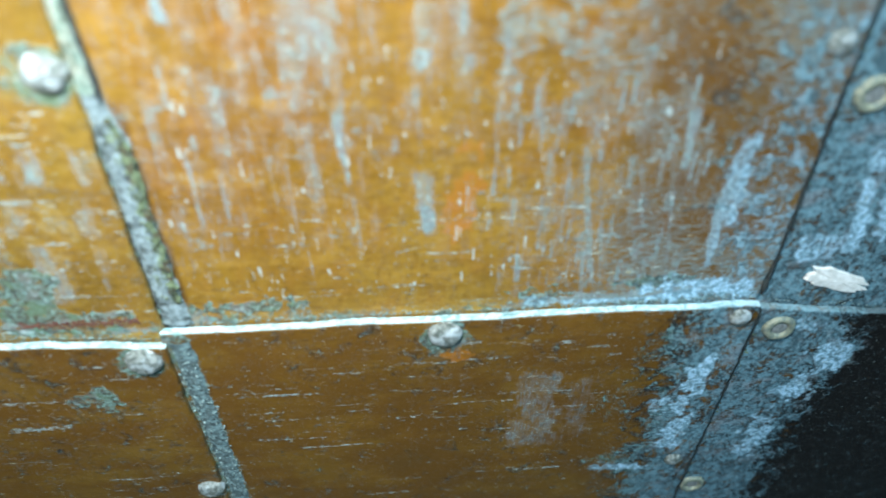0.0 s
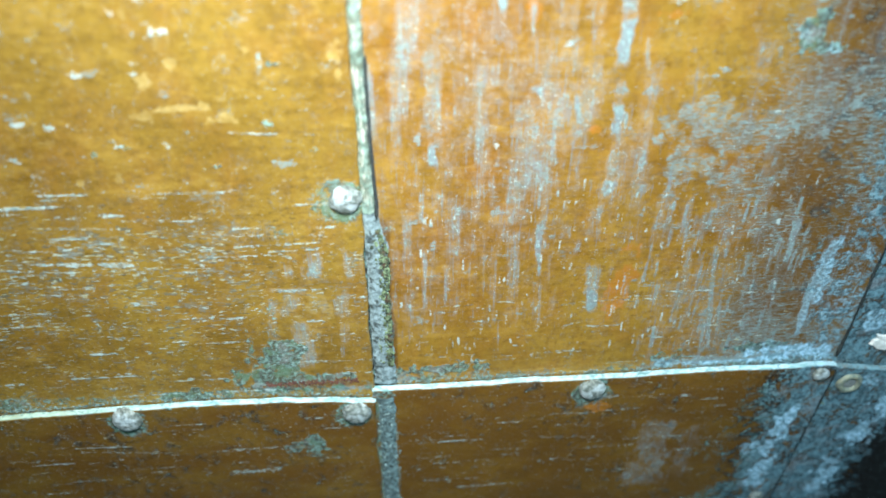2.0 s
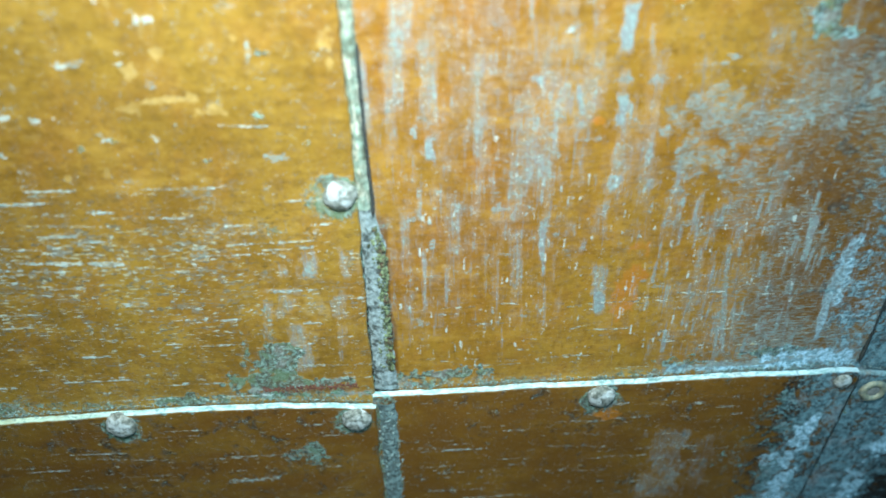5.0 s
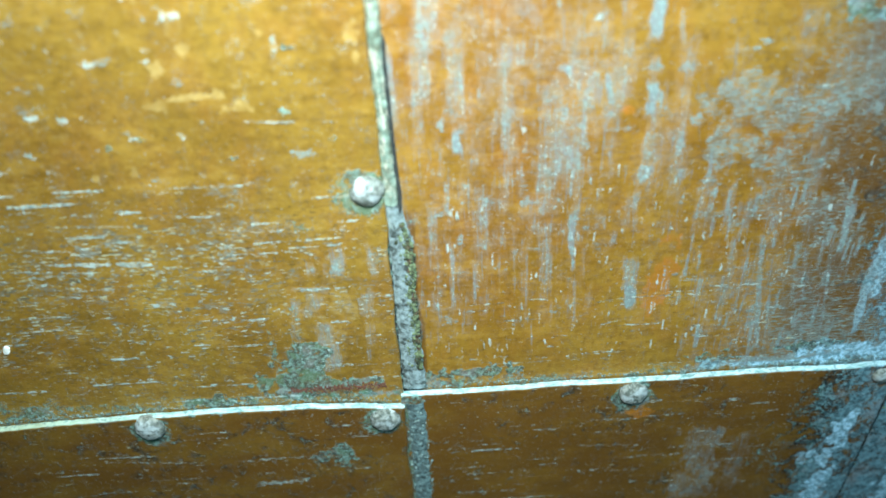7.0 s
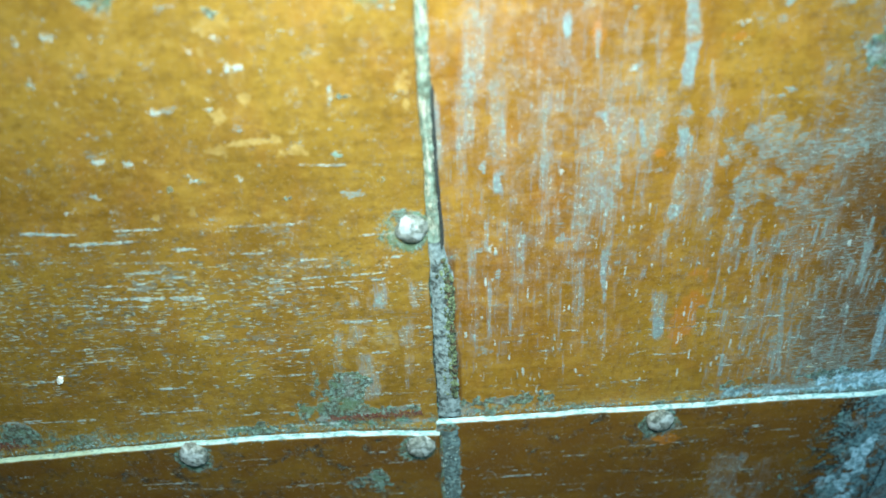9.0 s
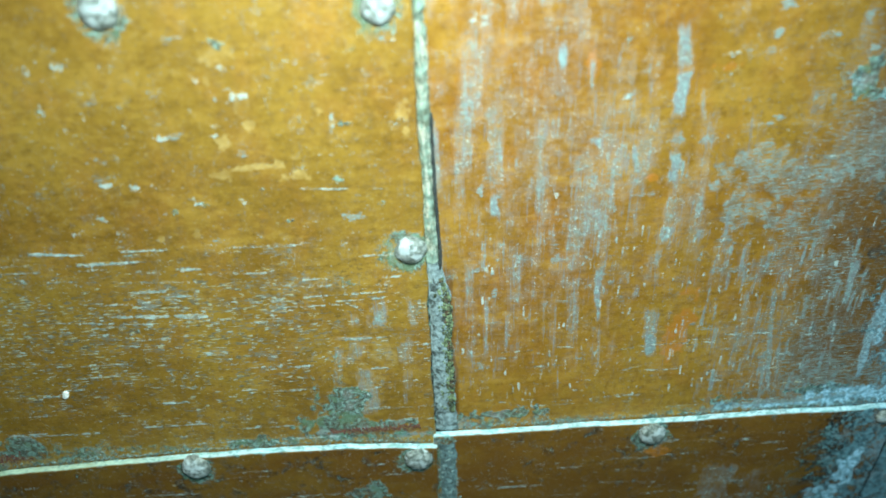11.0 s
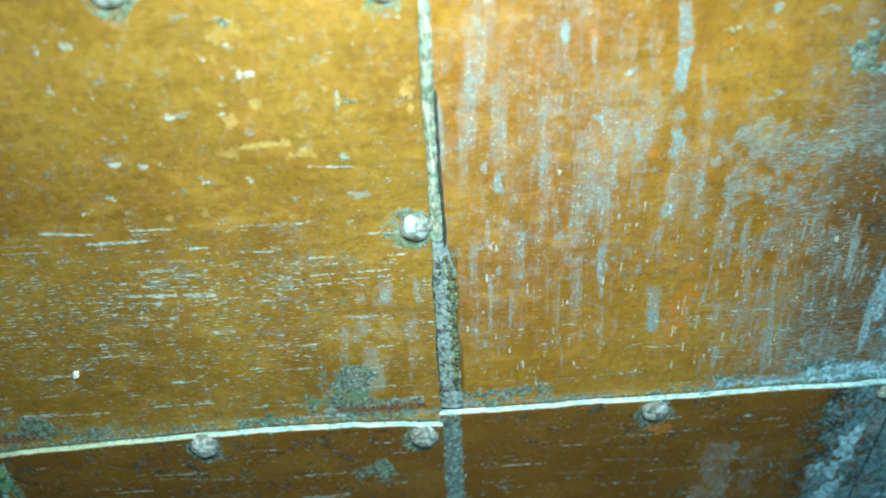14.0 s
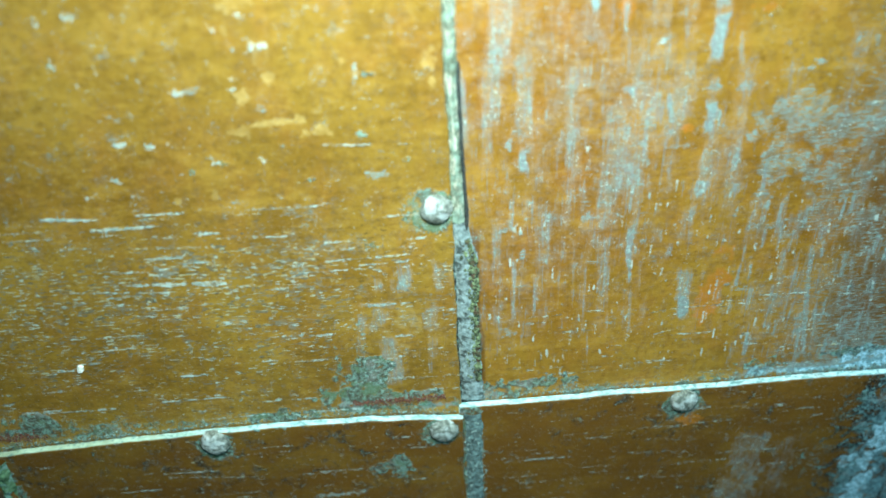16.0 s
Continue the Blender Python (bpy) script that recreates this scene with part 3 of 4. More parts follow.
LINES_LEFT = [
    (-0.145, 1.085, -0.1289, 1.0842, 0.0017, 0.5), (-0.1184, 1.0824, -0.1049, 1.0815, 0.0014, 0.6), (-0.2015, 1.0711, -0.179, 1.0681, 0.0017, 0.6), (-0.1643, 1.0663, -0.1507, 1.0649, 0.0011, 0.7),
    (-0.0853, 1.1104, -0.0433, 1.1075, 0.0013, 0.6), (-0.1458, 1.1101, -0.133, 1.1089, 0.0017, 0.6), (-0.1848, 1.0546, -0.1767, 1.0534, 0.0021, 0.5), (-0.087, 1.0596, -0.0617, 1.0578, 0.0011, 0.6),
    (-0.1266, 1.0486, -0.1181, 1.0481, 0.0014, 0.6), (-0.1041, 1.0462, -0.0897, 1.0455, 0.0018, 0.5), (-0.1824, 1.0869, -0.1719, 1.0859, 0.002, 0.5), (-0.1627, 1.0327, -0.1482, 1.032, 0.0015, 0.5),
    (-0.087, 0.9395, -0.0566, 0.9409, 0.0038, 0.7), (-0.1492, 0.9575, -0.0914, 0.9525, 0.0008, 0.5), (-0.194, 0.9982, -0.152, 0.9949, 0.0008, 0.4), (-0.1279, 1.0986, -0.1229, 1.1054, 0.0016, 0.7),
]
GREEN_MORE = [
    (0.1853, 1.1947, 0.0064, 0.0099, 0.9), (0.1922, 1.1881, 0.0099, 0.003, 0.7), (0.1763, 1.1941, 0.0063, 0.0044, 0.4), (0.1581, 1.0128, 0.0127, 0.0051, 0.8),
    (0.209, 1.0169, 0.0193, 0.005, 0.8), (-0.0353, 1.1081, 0.0037, 0.0051, 0.6), (-0.0152, 1.122, 0.0042, 0.0049, 0.8), (-0.1502, 1.1992, 0.0057, 0.0019, 0.6),
    (0.228, 0.9899, 0.0101, 0.0058, 0.6), (0.2304, 0.9402, 0.0108, 0.011, 0.5), (-0.0476, 1.0556, 0.004, 0.0189, 0.4), (-0.0598, 1.0416, 0.0023, 0.0117, 0.5),
]


def ticks(count, x0, x1, z0, z1, seed):
    """Short upright scratches scattered over part of the cladding."""
    rng = random.Random(seed)
    rows = []
    for _ in range(count):
        x, z, run = rng.uniform(x0, x1), rng.uniform(z0, z1), 0.0015 + 0.006 * rng.random() ** 2
        rows.append((x, z, x + rng.uniform(-0.03, 0.05) * run, z - run, 0.0012, rng.uniform(0.6, 1.1)))
    return rows


def scattered(count, x0, x1, z0, z1, seed):
    """Small patches of uneven size and strength scattered over part of the cladding."""
    rng = random.Random(seed)
    return [(rng.uniform(x0, x1), rng.uniform(z0, z1), 0.0012 + 0.0034 * rng.random() ** 2, 0.0010 + 0.0026 * rng.random() ** 1.5, rng.uniform(0.35, 0.95))
            for _ in range(count)]


def stain_layers(x, z, column, row, ledge):
    """Strengths of the stains at points of a plate: (drips, scratches, patches, specks), (verdigris, dark metal with
    painted shade, bare metal, pale ledges).
    """
    c, r = column - HOME[0], row - HOME[1]
    zero = np.zeros_like(x)
    cloud = value_noise(x, z, 0.05, 0.06, 11)
    small = value_noise(x, z, 0.012, 0.012, 13)
    drips = 0.06 + 0.12 * (cloud - 0.5)
    scratch = 0.14 + 0.16 * (cloud - 0.5)
    patch, speck, green, dark, bare = zero + 0.02, zero + 0.0, zero + 0.04, zero + 0.0, zero + 0.1
    if abs(c) <= 1 and -1 <= r <= 0:
        drips = np.maximum(drips, streaks(x, z, WASHES + LIP_WASH, 6))
        drips = np.maximum(drips, blobs(x, z, SKY_PATCHES, 14, 1.3))
        dark = np.maximum(dark, 0.8 * blobs(x, z, DARK, 2, 0.5))
        green = np.maximum(green, 0.8 * blobs(x, z, GREEN_RIGHT, 4))
        green = np.maximum(green, 1.1 * blobs(x, z, GREEN + GREEN_MORE, 8, 1.0))
        patch = np.maximum(patch, np.maximum(0.82 * blobs(x, z, PATCHES, 1, 1.3), 0.8 * blobs(x, z, HAZE, 18, 1.0)))
        speck = np.maximum(blobs(x, z, SPECKS, 3, 0.9), 0.9 * blobs(x, z, SPECKS_MORE + [(0.0255, 1.2273, 0.004, 0.004, 0.9)], 7, 0.9))
        bare = np.maximum(bare, 1.1 * blobs(x, z, BARE, 5, 1.2))
    if r == 0 and c == 0:
        scratch = scratch - 0.16 * (1 - ease(x, 0.10, 0.16))
        runs = np.maximum(np.maximum(streaks(x, z, DRIPS, 2), streaks(x, z, DRIPS_LEFT, 4)), np.maximum(streaks(x, z, DRIPS_LOW, 9), 0.9 * streaks(x, z, DRIPS_FINE, 12)))
        fan = ease(value_noise(x, z, 0.0045, 0.035, 15), 0.42, 0.85) * ease(value_noise(x, z, 0.03, 0.03, 17), 0.25, 0.65)
        veil = blobs(x, z, [(0.045, 1.19, 0.05, 0.06, 1.0), (0.10, 1.16, 0.05, 0.05, 0.8), (0.055, 1.09, 0.045, 0.05, 0.7)], 10, 0.5)
        drips = drips + 0.06 + 0.14 * (cloud - 0.5) + 0.18 * veil * (0.4 + 1.2 * value_noise(x, z, 0.007, 0.012, 20)) + 0.30 * fan * ease(z, 1.02, 1.07)
        drips = np.maximum(np.maximum(drips, runs), 0.30 * ease(x, 0.12, 0.15) * (1 - ease(z, 1.06, 1.12)) * (0.5 + cloud))
        drips = drips - 0.16 * (1 - ease(z, 1.015, 1.05)) * (1 - ease(x, 0.12, 0.16))
        patch = np.maximum(patch, (0.18 + 0.55 * value_noise(x, z, 0.03, 0.035, 16)) * ease(x, 0.13, 0.20))
        green = np.maximum(green, 0.6 * ease(x, 0.205, 0.245))
        # shade painted in: darker towards the upper right, in place of corner fall-off
        dark = np.maximum(dark, 0.32 * ease(x, 0.14, 0.25) * ease(z, 1.11, 1.18))
        patch = np.maximum(patch, blobs(x, z, scattered(40, 0.13, 0.25, 1.14, 1.24, 25), 26, 1.3))
        patch = np.maximum(patch, 0.8 * blobs(x, z, scattered(45, 0.02, 0.14, 1.04, 1.18, 27), 28, 1.3))
        # right edge: dark patina plus painted shade, stronger towards the top
        dark = np.maximum(dark, (0.42 + 0.16 * ease(z, 1.12, 1.17)) * ease(x, 0.165, 0.215) * (0.4 + cloud))
    if r == 0 and c == -1:
        patch = np.maximum(patch, 0.6 * blobs(x, z, scattered(50, -0.24, -0.02, 1.10, 1.24, 21), 22, 1.3))
        bare = np.maximum(bare, 0.8 * blobs(x, z, scattered(26, -0.14, -0.01, 1.13, 1.24, 23), 24, 1.5))
        drips = np.maximum(drips, 0.85 * streaks(x, z, SEAM_RUNS, 5))
        band = (0.45 + 0.55 * ease(z, 1.02, 1.07)) * (1 - ease(z + 0.03 * (cloud - 0.5), 1.105, 1.155))
        band = band * (1 - 0.5 * ease(x, -0.08, -0.03))
        scratch = np.maximum(scratch, 0.40 * band * (0.55 + 0.7 * cloud) + 0.20 - 0.14 * ease(z, 1.12, 1.16))
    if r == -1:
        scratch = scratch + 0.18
        # the whole lower row is a darker brown
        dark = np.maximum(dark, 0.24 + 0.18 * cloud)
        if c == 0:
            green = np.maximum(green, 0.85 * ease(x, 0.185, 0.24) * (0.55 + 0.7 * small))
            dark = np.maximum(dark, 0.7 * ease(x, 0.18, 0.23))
    if c == 1:
        green = np.maximum(green, 0.82 - 0.75 * ease(x, 0.285, 0.325) * (r == -1))
        patch = np.maximum(patch, 0.3 * (1 - ease(x, 0.28, 0.31)))
        dark = np.maximum(dark, 0.8 + 0.3 * ease(x, 0.28, 0.33))
    if abs(c) <= 1:
        lines = np.maximum(streaks(x, z, LINES + LINES_LEFT, 3, 0.002), streaks(x, z, LINES_RIGHT, 11, 0.002))
        lines = np.maximum(lines, streaks(x, z, scratches(130, -0.24, 0.20, 0.84, 0.995, 5), 2, 0.001))
        lines = np.maximum(lines, streaks(x, z, scratches(110, -0.24, -0.01, 1.005, 1.135, 6), 4, 0.001) if c == -1 else 0)
        lines = np.maximum(lines, streaks(x, z, scratches(60, 0.02, 0.22, 1.01, 1.06, 7), 4, 0.001) if c == 0 else 0)
        scratch, speck = np.maximum(scratch, 0.95 * lines), np.maximum(speck, (0.45 if (c, r) == (0, 0) else 0.9) * lines)
        dark = np.maximum(dark, 0.3 * blobs(x, z, [(-0.045, 1.008, 0.022, 0.004, 1.0), (-0.225, 1.006, 0.018, 0.005, 1.0)], 12))
        if c == 0 and r == 0:
            drips = np.maximum(drips, 0.7 * streaks(x, z, [(a, b, c1, d - 0.010, 0.0022, e) for a, b, c1, d, w, e in ticks(80, 0.135, 0.215, 1.03, 1.12, 35)], 36, 0.002))
            speck = np.maximum(speck, streaks(x, z, ticks(280, 0.016, 0.21, 1.02, 1.13, 31), 32, 0.001))
        rust = blobs(x, z, [(-0.030, 1.0085, 0.024, 0.0022, 1.0), (0.022, 1.006, 0.012, 0.0016, 0.8)], 33, 1.0)
        green, dark = green * (1 - 0.8 * rust), np.maximum(dark, 0.3 * rust)
        bare = np.maximum(bare, 1.5 * blobs(x, z, [(0.123, 0.981, 0.006, 0.005, 1.0)], 3))
    # crust along the foot and the seams of the plates
    foot = z - ROWS[row] - 0.003
    green = np.maximum(green, (0.75 - 0.25 * cloud) * (1 - ease(foot, 0.003, 0.007 + 0.012 * small)) * (0.4 + 0.9 * value_noise(x, z, 0.03, 0.2, 19)))
    for rx, rz, size in STAIN_RINGS:
        ring = np.hypot(x - rx, (z - rz) * 0.9)
        green = np.maximum(green, size * (1 - ease(ring, 0.0072, 0.0118 + 0.005 * small)))
    if c == 0 and abs(r + 0.5) < 1:
        moss = (1 - ease(x, 0.009, 0.0125 + 0.003 * small)) * (1 - ease(z, 1.09, 1.12))
        dark, green = np.maximum(dark, moss * (0.9 if r == 0 else 0.3)), np.maximum(green, (0.6 if r == 0 else 0.8) * moss)
    # ledges: pale deposit plus the light they catch, both put into the colour
    dust_light = np.maximum(zero, ledge) * (0.3 if c == 1 else 1.0)
    return (drips, scratch, patch, speck), (green, dark, bare, dust_light)


LIP_WASH = [(0.002, 1.0065, 0.024, 1.0068, 0.005, 0.8), (-0.022, 1.0045, -0.001, 1.0045, 0.004, 0.7), (0.15, 1.0085, 0.20, 1.0095, 0.007, 0.8), (0.195, 1.011, 0.25, 1.0115, 0.011, 1.0)]
SKY_PATCHES = [(0.240, 0.955, 0.007, 0.015, 1.0), (0.236, 0.930, 0.004, 0.010, 0.9), (0.238, 0.902, 0.008, 0.016, 1.0), (0.215, 0.868, 0.018, 0.004, 0.8),
               (0.303, 0.962, 0.011, 0.012, 0.9), (0.294, 0.935, 0.008, 0.014, 0.9), (0.286, 0.890, 0.007, 0.022, 0.8), (0.281, 0.985, 0.012, 0.006, 0.6),
               (0.275, 1.030, 0.010, 0.010, 0.7), (0.297, 1.050, 0.008, 0.018, 0.9), (0.288, 1.075, 0.010, 0.008, 0.7), (0.226, 0.930, 0.006, 0.006, 0.7)]
SEAM_RUNS = [
    (-0.0232, 1.0962, -0.0249, 1.0804, 0.0082, 0.8), (-0.0349, 1.0889, -0.0357, 1.0825, 0.0044, 0.8), (-0.0464, 1.0755, -0.0298, 1.0732, 0.0035, 0.8), (-0.0355, 1.0727, -0.0393, 1.0578, 0.009, 0.65),
    (-0.0328, 1.0541, -0.0324, 1.0207, 0.0087, 0.75), (-0.0112, 1.071, -0.013, 1.0559, 0.0073, 0.7), (-0.0094, 1.0976, -0.0077, 1.0788, 0.0041, 0.55), (-0.0119, 1.052, -0.014, 1.0269, 0.0044, 0.55),
    (-0.0443, 1.0699, -0.0491, 1.0405, 0.0051, 0.5), (-0.0013, 1.0969, -0.002, 1.08, 0.0025, 0.4), (-0.0453, 1.0401, -0.0419, 1.0197, 0.01, 0.5), (-0.0186, 1.0728, -0.0234, 1.0532, 0.0025, 0.3),
]
STAIN_RINGS = [(-0.1305, 0.990, 0.95), (-0.0125, 0.988, 1.0), (0.1180, 0.9930, 1.0), (-0.0095, 1.1235, 0.95),
               (-0.1145, 1.2365, 0.8), (-0.0125, 1.2335, 0.75), (0.2480, 1.125, 0.7), (0.2685, 1.1045, 0.7), (0.2685, 0.9865, 0.7)]


# ---- copper plates ----
COLUMNS = [-1.225 + 0.245 * k for k in range(6)] + [0.255 + 0.255 * k for k in range(5)]
ROWS = [0.02 + 0.245 * k for k in range(9)]
LAP, THICK, PROUD_TOP, PROUD_SIDE, SEAT, LEAN = 0.014, 0.0036, 0.0048, 0.0028, 0.0012, 0.06
HOME = (5, 4)  # the column that starts at x = 0 and the row that starts at z = 1.0


def joint(column, x):
    """How far the upper edge of a plate row wanders from level in a column."""
    u = (x - COLUMNS[column]) / (COLUMNS[column + 1] - COLUMNS[column])
    if column == HOME[0]:
        return 0.0030 + 0.0022 * u
    if column == HOME[0] - 1:
        return -0.0048 + 0.0078 * u * (2 - u) - 0.0062 * u ** 6
    if column == HOME[0] + 1:
        return 0.0005 - 0.036 * u
    return 0.002 * math.sin(3 * column + 4 * u)


def sheet_depth(column, row, x, z):
    """The y of a plate's face: proud along its upper and right edges, and slightly buckled."""
    u = (x - COLUMNS[column]) / (COLUMNS[column + 1] - COLUMNS[column])
    v = (z - ROWS[row]) / (ROWS[row + 1] - ROWS[row])
    calm = np.clip(u * (1 - u) * 6, 0, 1) * np.clip(v * (1 - v) * 6, 0, 1)
    dent = (value_noise(x, z, 0.07, 0.08, 3 * column + row) - 0.5) * 0.0022 + (value_noise(x, z, 0.02, 0.025, column + 5 * row) - 0.5) * 0.0006
    lean = LEAN * np.maximum(0, ROWS[HOME[1]] - z)  # the lower rows fall back a little
    return SEAT - PROUD_TOP * v - PROUD_SIDE * u + dent * calm + lean


PLATE_LABELS = {(-1, 0): "yellow-brown copper plate with fine level scratches", (0, 0): "orange copper plate streaked with grey-blue patina",
                (1, 0): "dark copper plate crusted with blue verdigris", (-1, -1): "darker brown copper plate with scratches",
                (0, -1): "darker brown copper plate, blue-grey at one edge", (1, -1): "near-black copper plate with blue verdigris"}


def copper_plate(column, row, step, first=None):
    x0, x1, z0, z1 = COLUMNS[column] - LAP, COLUMNS[column + 1], ROWS[row] - LAP, ROWS[row + 1]
    nx, nz = max(4, round((x1 - x0) / step)), max(4, round((z1 - z0) / step))
    edge = 0.0005
    xs = np.concatenate([[x0, x0], np.linspace(x0 + edge, x1 - edge, nx), [x1, x1]])
    vs = np.concatenate([[0, 0], np.linspace(edge / (z1 - z0), 1 - edge / (z1 - z0), nz), [1, 1]])
    px, pv = np.array([THICK, edge] + [0] * nx + [edge, THICK]), np.array([THICK, edge] + [0] * nz + [edge, THICK])
    X, V = np.meshgrid(xs, vs, indexing="ij")
    tops = np.array([z1 + joint(column, min(max(x, COLUMNS[column]), x1)) for x in xs])
    tops = tops - 0.012 * (xs < COLUMNS[column] - 0.0015)
    Z = z0 + V * (tops[:, None] - z0)
    if step < 0.01:
        rag = (value_noise(X, Z, 0.012, 0.012, 7) - 0.5) * 0.0014 + (value_noise(X, Z, 0.0035, 0.0035, 9) - 0.5) * 0.0006
        X = X + rag * ease(X, x1 - 0.004, x1)
        Z = Z + rag * ease(Z, tops[:, None] - 0.004, tops[:, None])
    depth = np.maximum(px[:, None], pv[None, :])
    Y = sheet_depth(column, row, X, Z) + depth
    n, m = X.shape
    verts = np.stack([X, Y, Z], -1).reshape(-1, 3)
    idx = np.arange(n * m).reshape(n, m)
    faces = np.stack([idx[:-1, :-1], idx[1:, :-1], idx[1:, 1:], idx[:-1, 1:]], -1).reshape(-1, 4)
    mesh = bpy.data.meshes.new("copper_plate")
    mesh.vertices.add(len(verts))
    mesh.vertices.foreach_set("co", verts.ravel())
    mesh.loops.add(faces.size)
    mesh.loops.foreach_set("vertex_index", faces.ravel())
    mesh.polygons.add(len(faces))
    mesh.polygons.foreach_set("loop_start", np.arange(len(faces)) * 4)
    mesh.polygons.foreach_set("use_smooth", np.ones(len(faces), dtype=bool))
    mesh.update(calc_edges=True)
    ledge = (np.arange(m)[None, :] >= m - 2) * np.ones((n, 1))
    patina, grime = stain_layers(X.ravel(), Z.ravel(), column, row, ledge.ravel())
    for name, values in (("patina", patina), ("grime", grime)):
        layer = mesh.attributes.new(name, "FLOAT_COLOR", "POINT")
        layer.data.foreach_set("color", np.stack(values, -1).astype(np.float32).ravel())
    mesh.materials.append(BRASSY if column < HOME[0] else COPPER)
    ob = new("copper_plate", mesh)
    ob.parent = cladding
    return tagged(ob, label=PLATE_LABELS.get((column - HOME[0], row - HOME[1]), ""))


def dome_rivet(radius, height, seed):
    """A hammered round head with an uneven rim, its base in the plane y = 0."""
    bm = bmesh.new()
    rings, around = 9, 28
    rows = []
    for i in range(rings):
        a = i / (rings - 1) * math.pi / 2
        row = []
        for k in range(around):
            b = 2 * math.pi * k / around
            lump = 1 + 0.10 * noise.noise((1.6 * math.cos(b) + seed, 1.6 * math.sin(b), a)) + 0.05 * noise.noise((4 * math.cos(b), 4 * math.sin(b) + seed, 3 * a))
            r = radius * math.cos(a) ** 0.8 * lump
            y = -height * math.sin(a) ** 0.9 * (1 + 0.08 * noise.noise((3 * math.cos(b) * math.cos(a), seed, 3 * math.sin(b))))
            row.append(bm.verts.new((r * math.cos(b), y + (0.0015 if i == 0 else 0), r * math.sin(b))))
        rows.append(row)
    for low, high in zip(rows, rows[1:]):
        for k in range(around):
            bm.faces.new((low[k], low[(k + 1) % around], high[(k + 1) % around], high[k]))
    bmesh.ops.remove_doubles(bm, verts=bm.verts, dist=1e-5)
    return bm


def cup_rim(radius, hole, height):
    """The raised rim of a hollow rivet."""
    bm = bmesh.new()
    around, rows = 32, []
    for r, y in ((radius, 0.0012), (radius * 1.0, -0.3 * height), (radius * 0.93, -0.8 * height), (radius * 0.8, -height), (hole * 1.15, -0.9 * height), (hole, -0.5 * height), (hole * 0.95, 0.0004)):
        row = []
        for k in range(around):
            b = 2 * math.pi * k / around
            lump = 1 + 0.07 * noise.noise((2 * math.cos(b), 2 * math.sin(b), 40 * r))
            row.append(bm.verts.new((r * lump * math.cos(b), y, r * lump * math.sin(b))))
        rows.append(row)
    for low, high in zip(rows, rows[1:]):
        for k in range(around):
            bm.faces.new((low[k], low[(k + 1) % around], high[(k + 1) % around], high[k]))
    return bm


def cup_floor(radius):
    bm = bmesh.new()
    bmesh.ops.create_uvsphere(bm, u_segments=16, v_segments=8, radius=radius)
    bmesh.ops.scale(bm, vec=(1, 0.22, 1), verts=bm.verts)
    return bm


plates = {}
for column in range(len(COLUMNS) - 1):
    for row in range(len(ROWS) - 1):
        seen = HOME[0] - 1 <= column <= HOME[0] + 1 and HOME[1] - 1 <= row <= HOME[1]
        near = HOME[0] - 2 <= column <= HOME[0] + 1 and HOME[1] - 1 <= row <= HOME[1] + 1
        plates[column, row] = copper_plate(column, row, 0.00058 if seen and column < HOME[0] + 1 and row == HOME[1] else 0.0009 if seen else 0.004 if near else 0.03)

HEADS = [dome_rivet(0.0074, 0.0040, s) for s in (1.3, 4.7, 9.1)]
HEAD_MESHES = []
for bm in HEADS:
    ob = part("rivet", bm, RIVET, cladding)
    HEAD_MESHES.append(ob.data)
    bpy.data.objects.remove(ob)


def rivet(column, row, x, z, turn, scale=1.0):
    """A rivet head on the face of a plate."""
    ob = new("rivet", HEAD_MESHES[turn % 3])
    ob.parent = plates[column, row]
    y = float(sheet_depth(column, row, np.array([x]), np.array([z]))[0])
    ob.matrix_basis = pose(x, y, z, 0, 47 * turn, 0) @ Matrix.Scale(scale, 4)
    return tagged(ob, label="chalky grey domed rivet head")


# the rivets round the home plate, as they sit, then the regular ones further out
NEAR_RIVETS = [(-1, -1, -0.1300, 0.9940, 1.05), (-1, -1, -0.0100, 0.9900, 1.05), (0, -1, 0.1182, 0.9960, 1.0), (0, -1, 0.2465, 0.9985, 0.65),
               (-1, 0, -0.0066, 1.1250, 0.97), (-1, -1, -0.006, 0.875, 0.95), (0, 0, 0.2480, 1.126, 0.65), (0, -1, 0.2445, 0.875, 0.65),
               (-1, 0, -0.1145, 1.2385, 1.0), (-1, 0, -0.0125, 1.2345, 0.9), (0, 0, 0.125, 1.240, 0.9), (0, 0, 0.248, 1.239, 0.65)]
for k, (c, r, x, z, size) in enumerate(NEAR_RIVETS):
    rivet(HOME[0] + c, HOME[1] + r, x, z, k, size)
for (c, r) in list(plates):
    if HOME[0] - 1 <= c <= HOME[0] + 1 and HOME[1] - 1 <= r <= HOME[1]:
        continue
    x1, z1 = COLUMNS[c + 1], ROWS[r + 1]
    for k, (dx, dz) in enumerate(((-0.008, -0.014), (-0.128, -0.011), (-0.008, -0.122))):
        rivet(c, r, x1 + dx, z1 + dz, c + 2 * r + k, 0.9)

for k, (r, x, z) in enumerate(((0, 0.2685, 1.1045), (-1, 0.2685, 0.9865), (-1, 0.264, 0.840))):
    plate = plates[HOME[0] + 1, HOME[1] + r]
    y = float(sheet_depth(HOME[0] + 1, HOME[1] + r, np.array([x]), np.array([z]))[0])
    rim = part("hollow_rivet", cup_rim(0.0074, 0.0036, 0.0022), CUP, plate, "dull brass hollow rivet")
    rim.matrix_basis = pose(x, y, z, 0, 60 * k, 0)
    hollow = part("rivet_hole", cup_floor(0.0046), CUP_HOLE, plate, "dark grey rivet hollow")
    hollow.matrix_basis = pose(x, y - 0.0004, z)


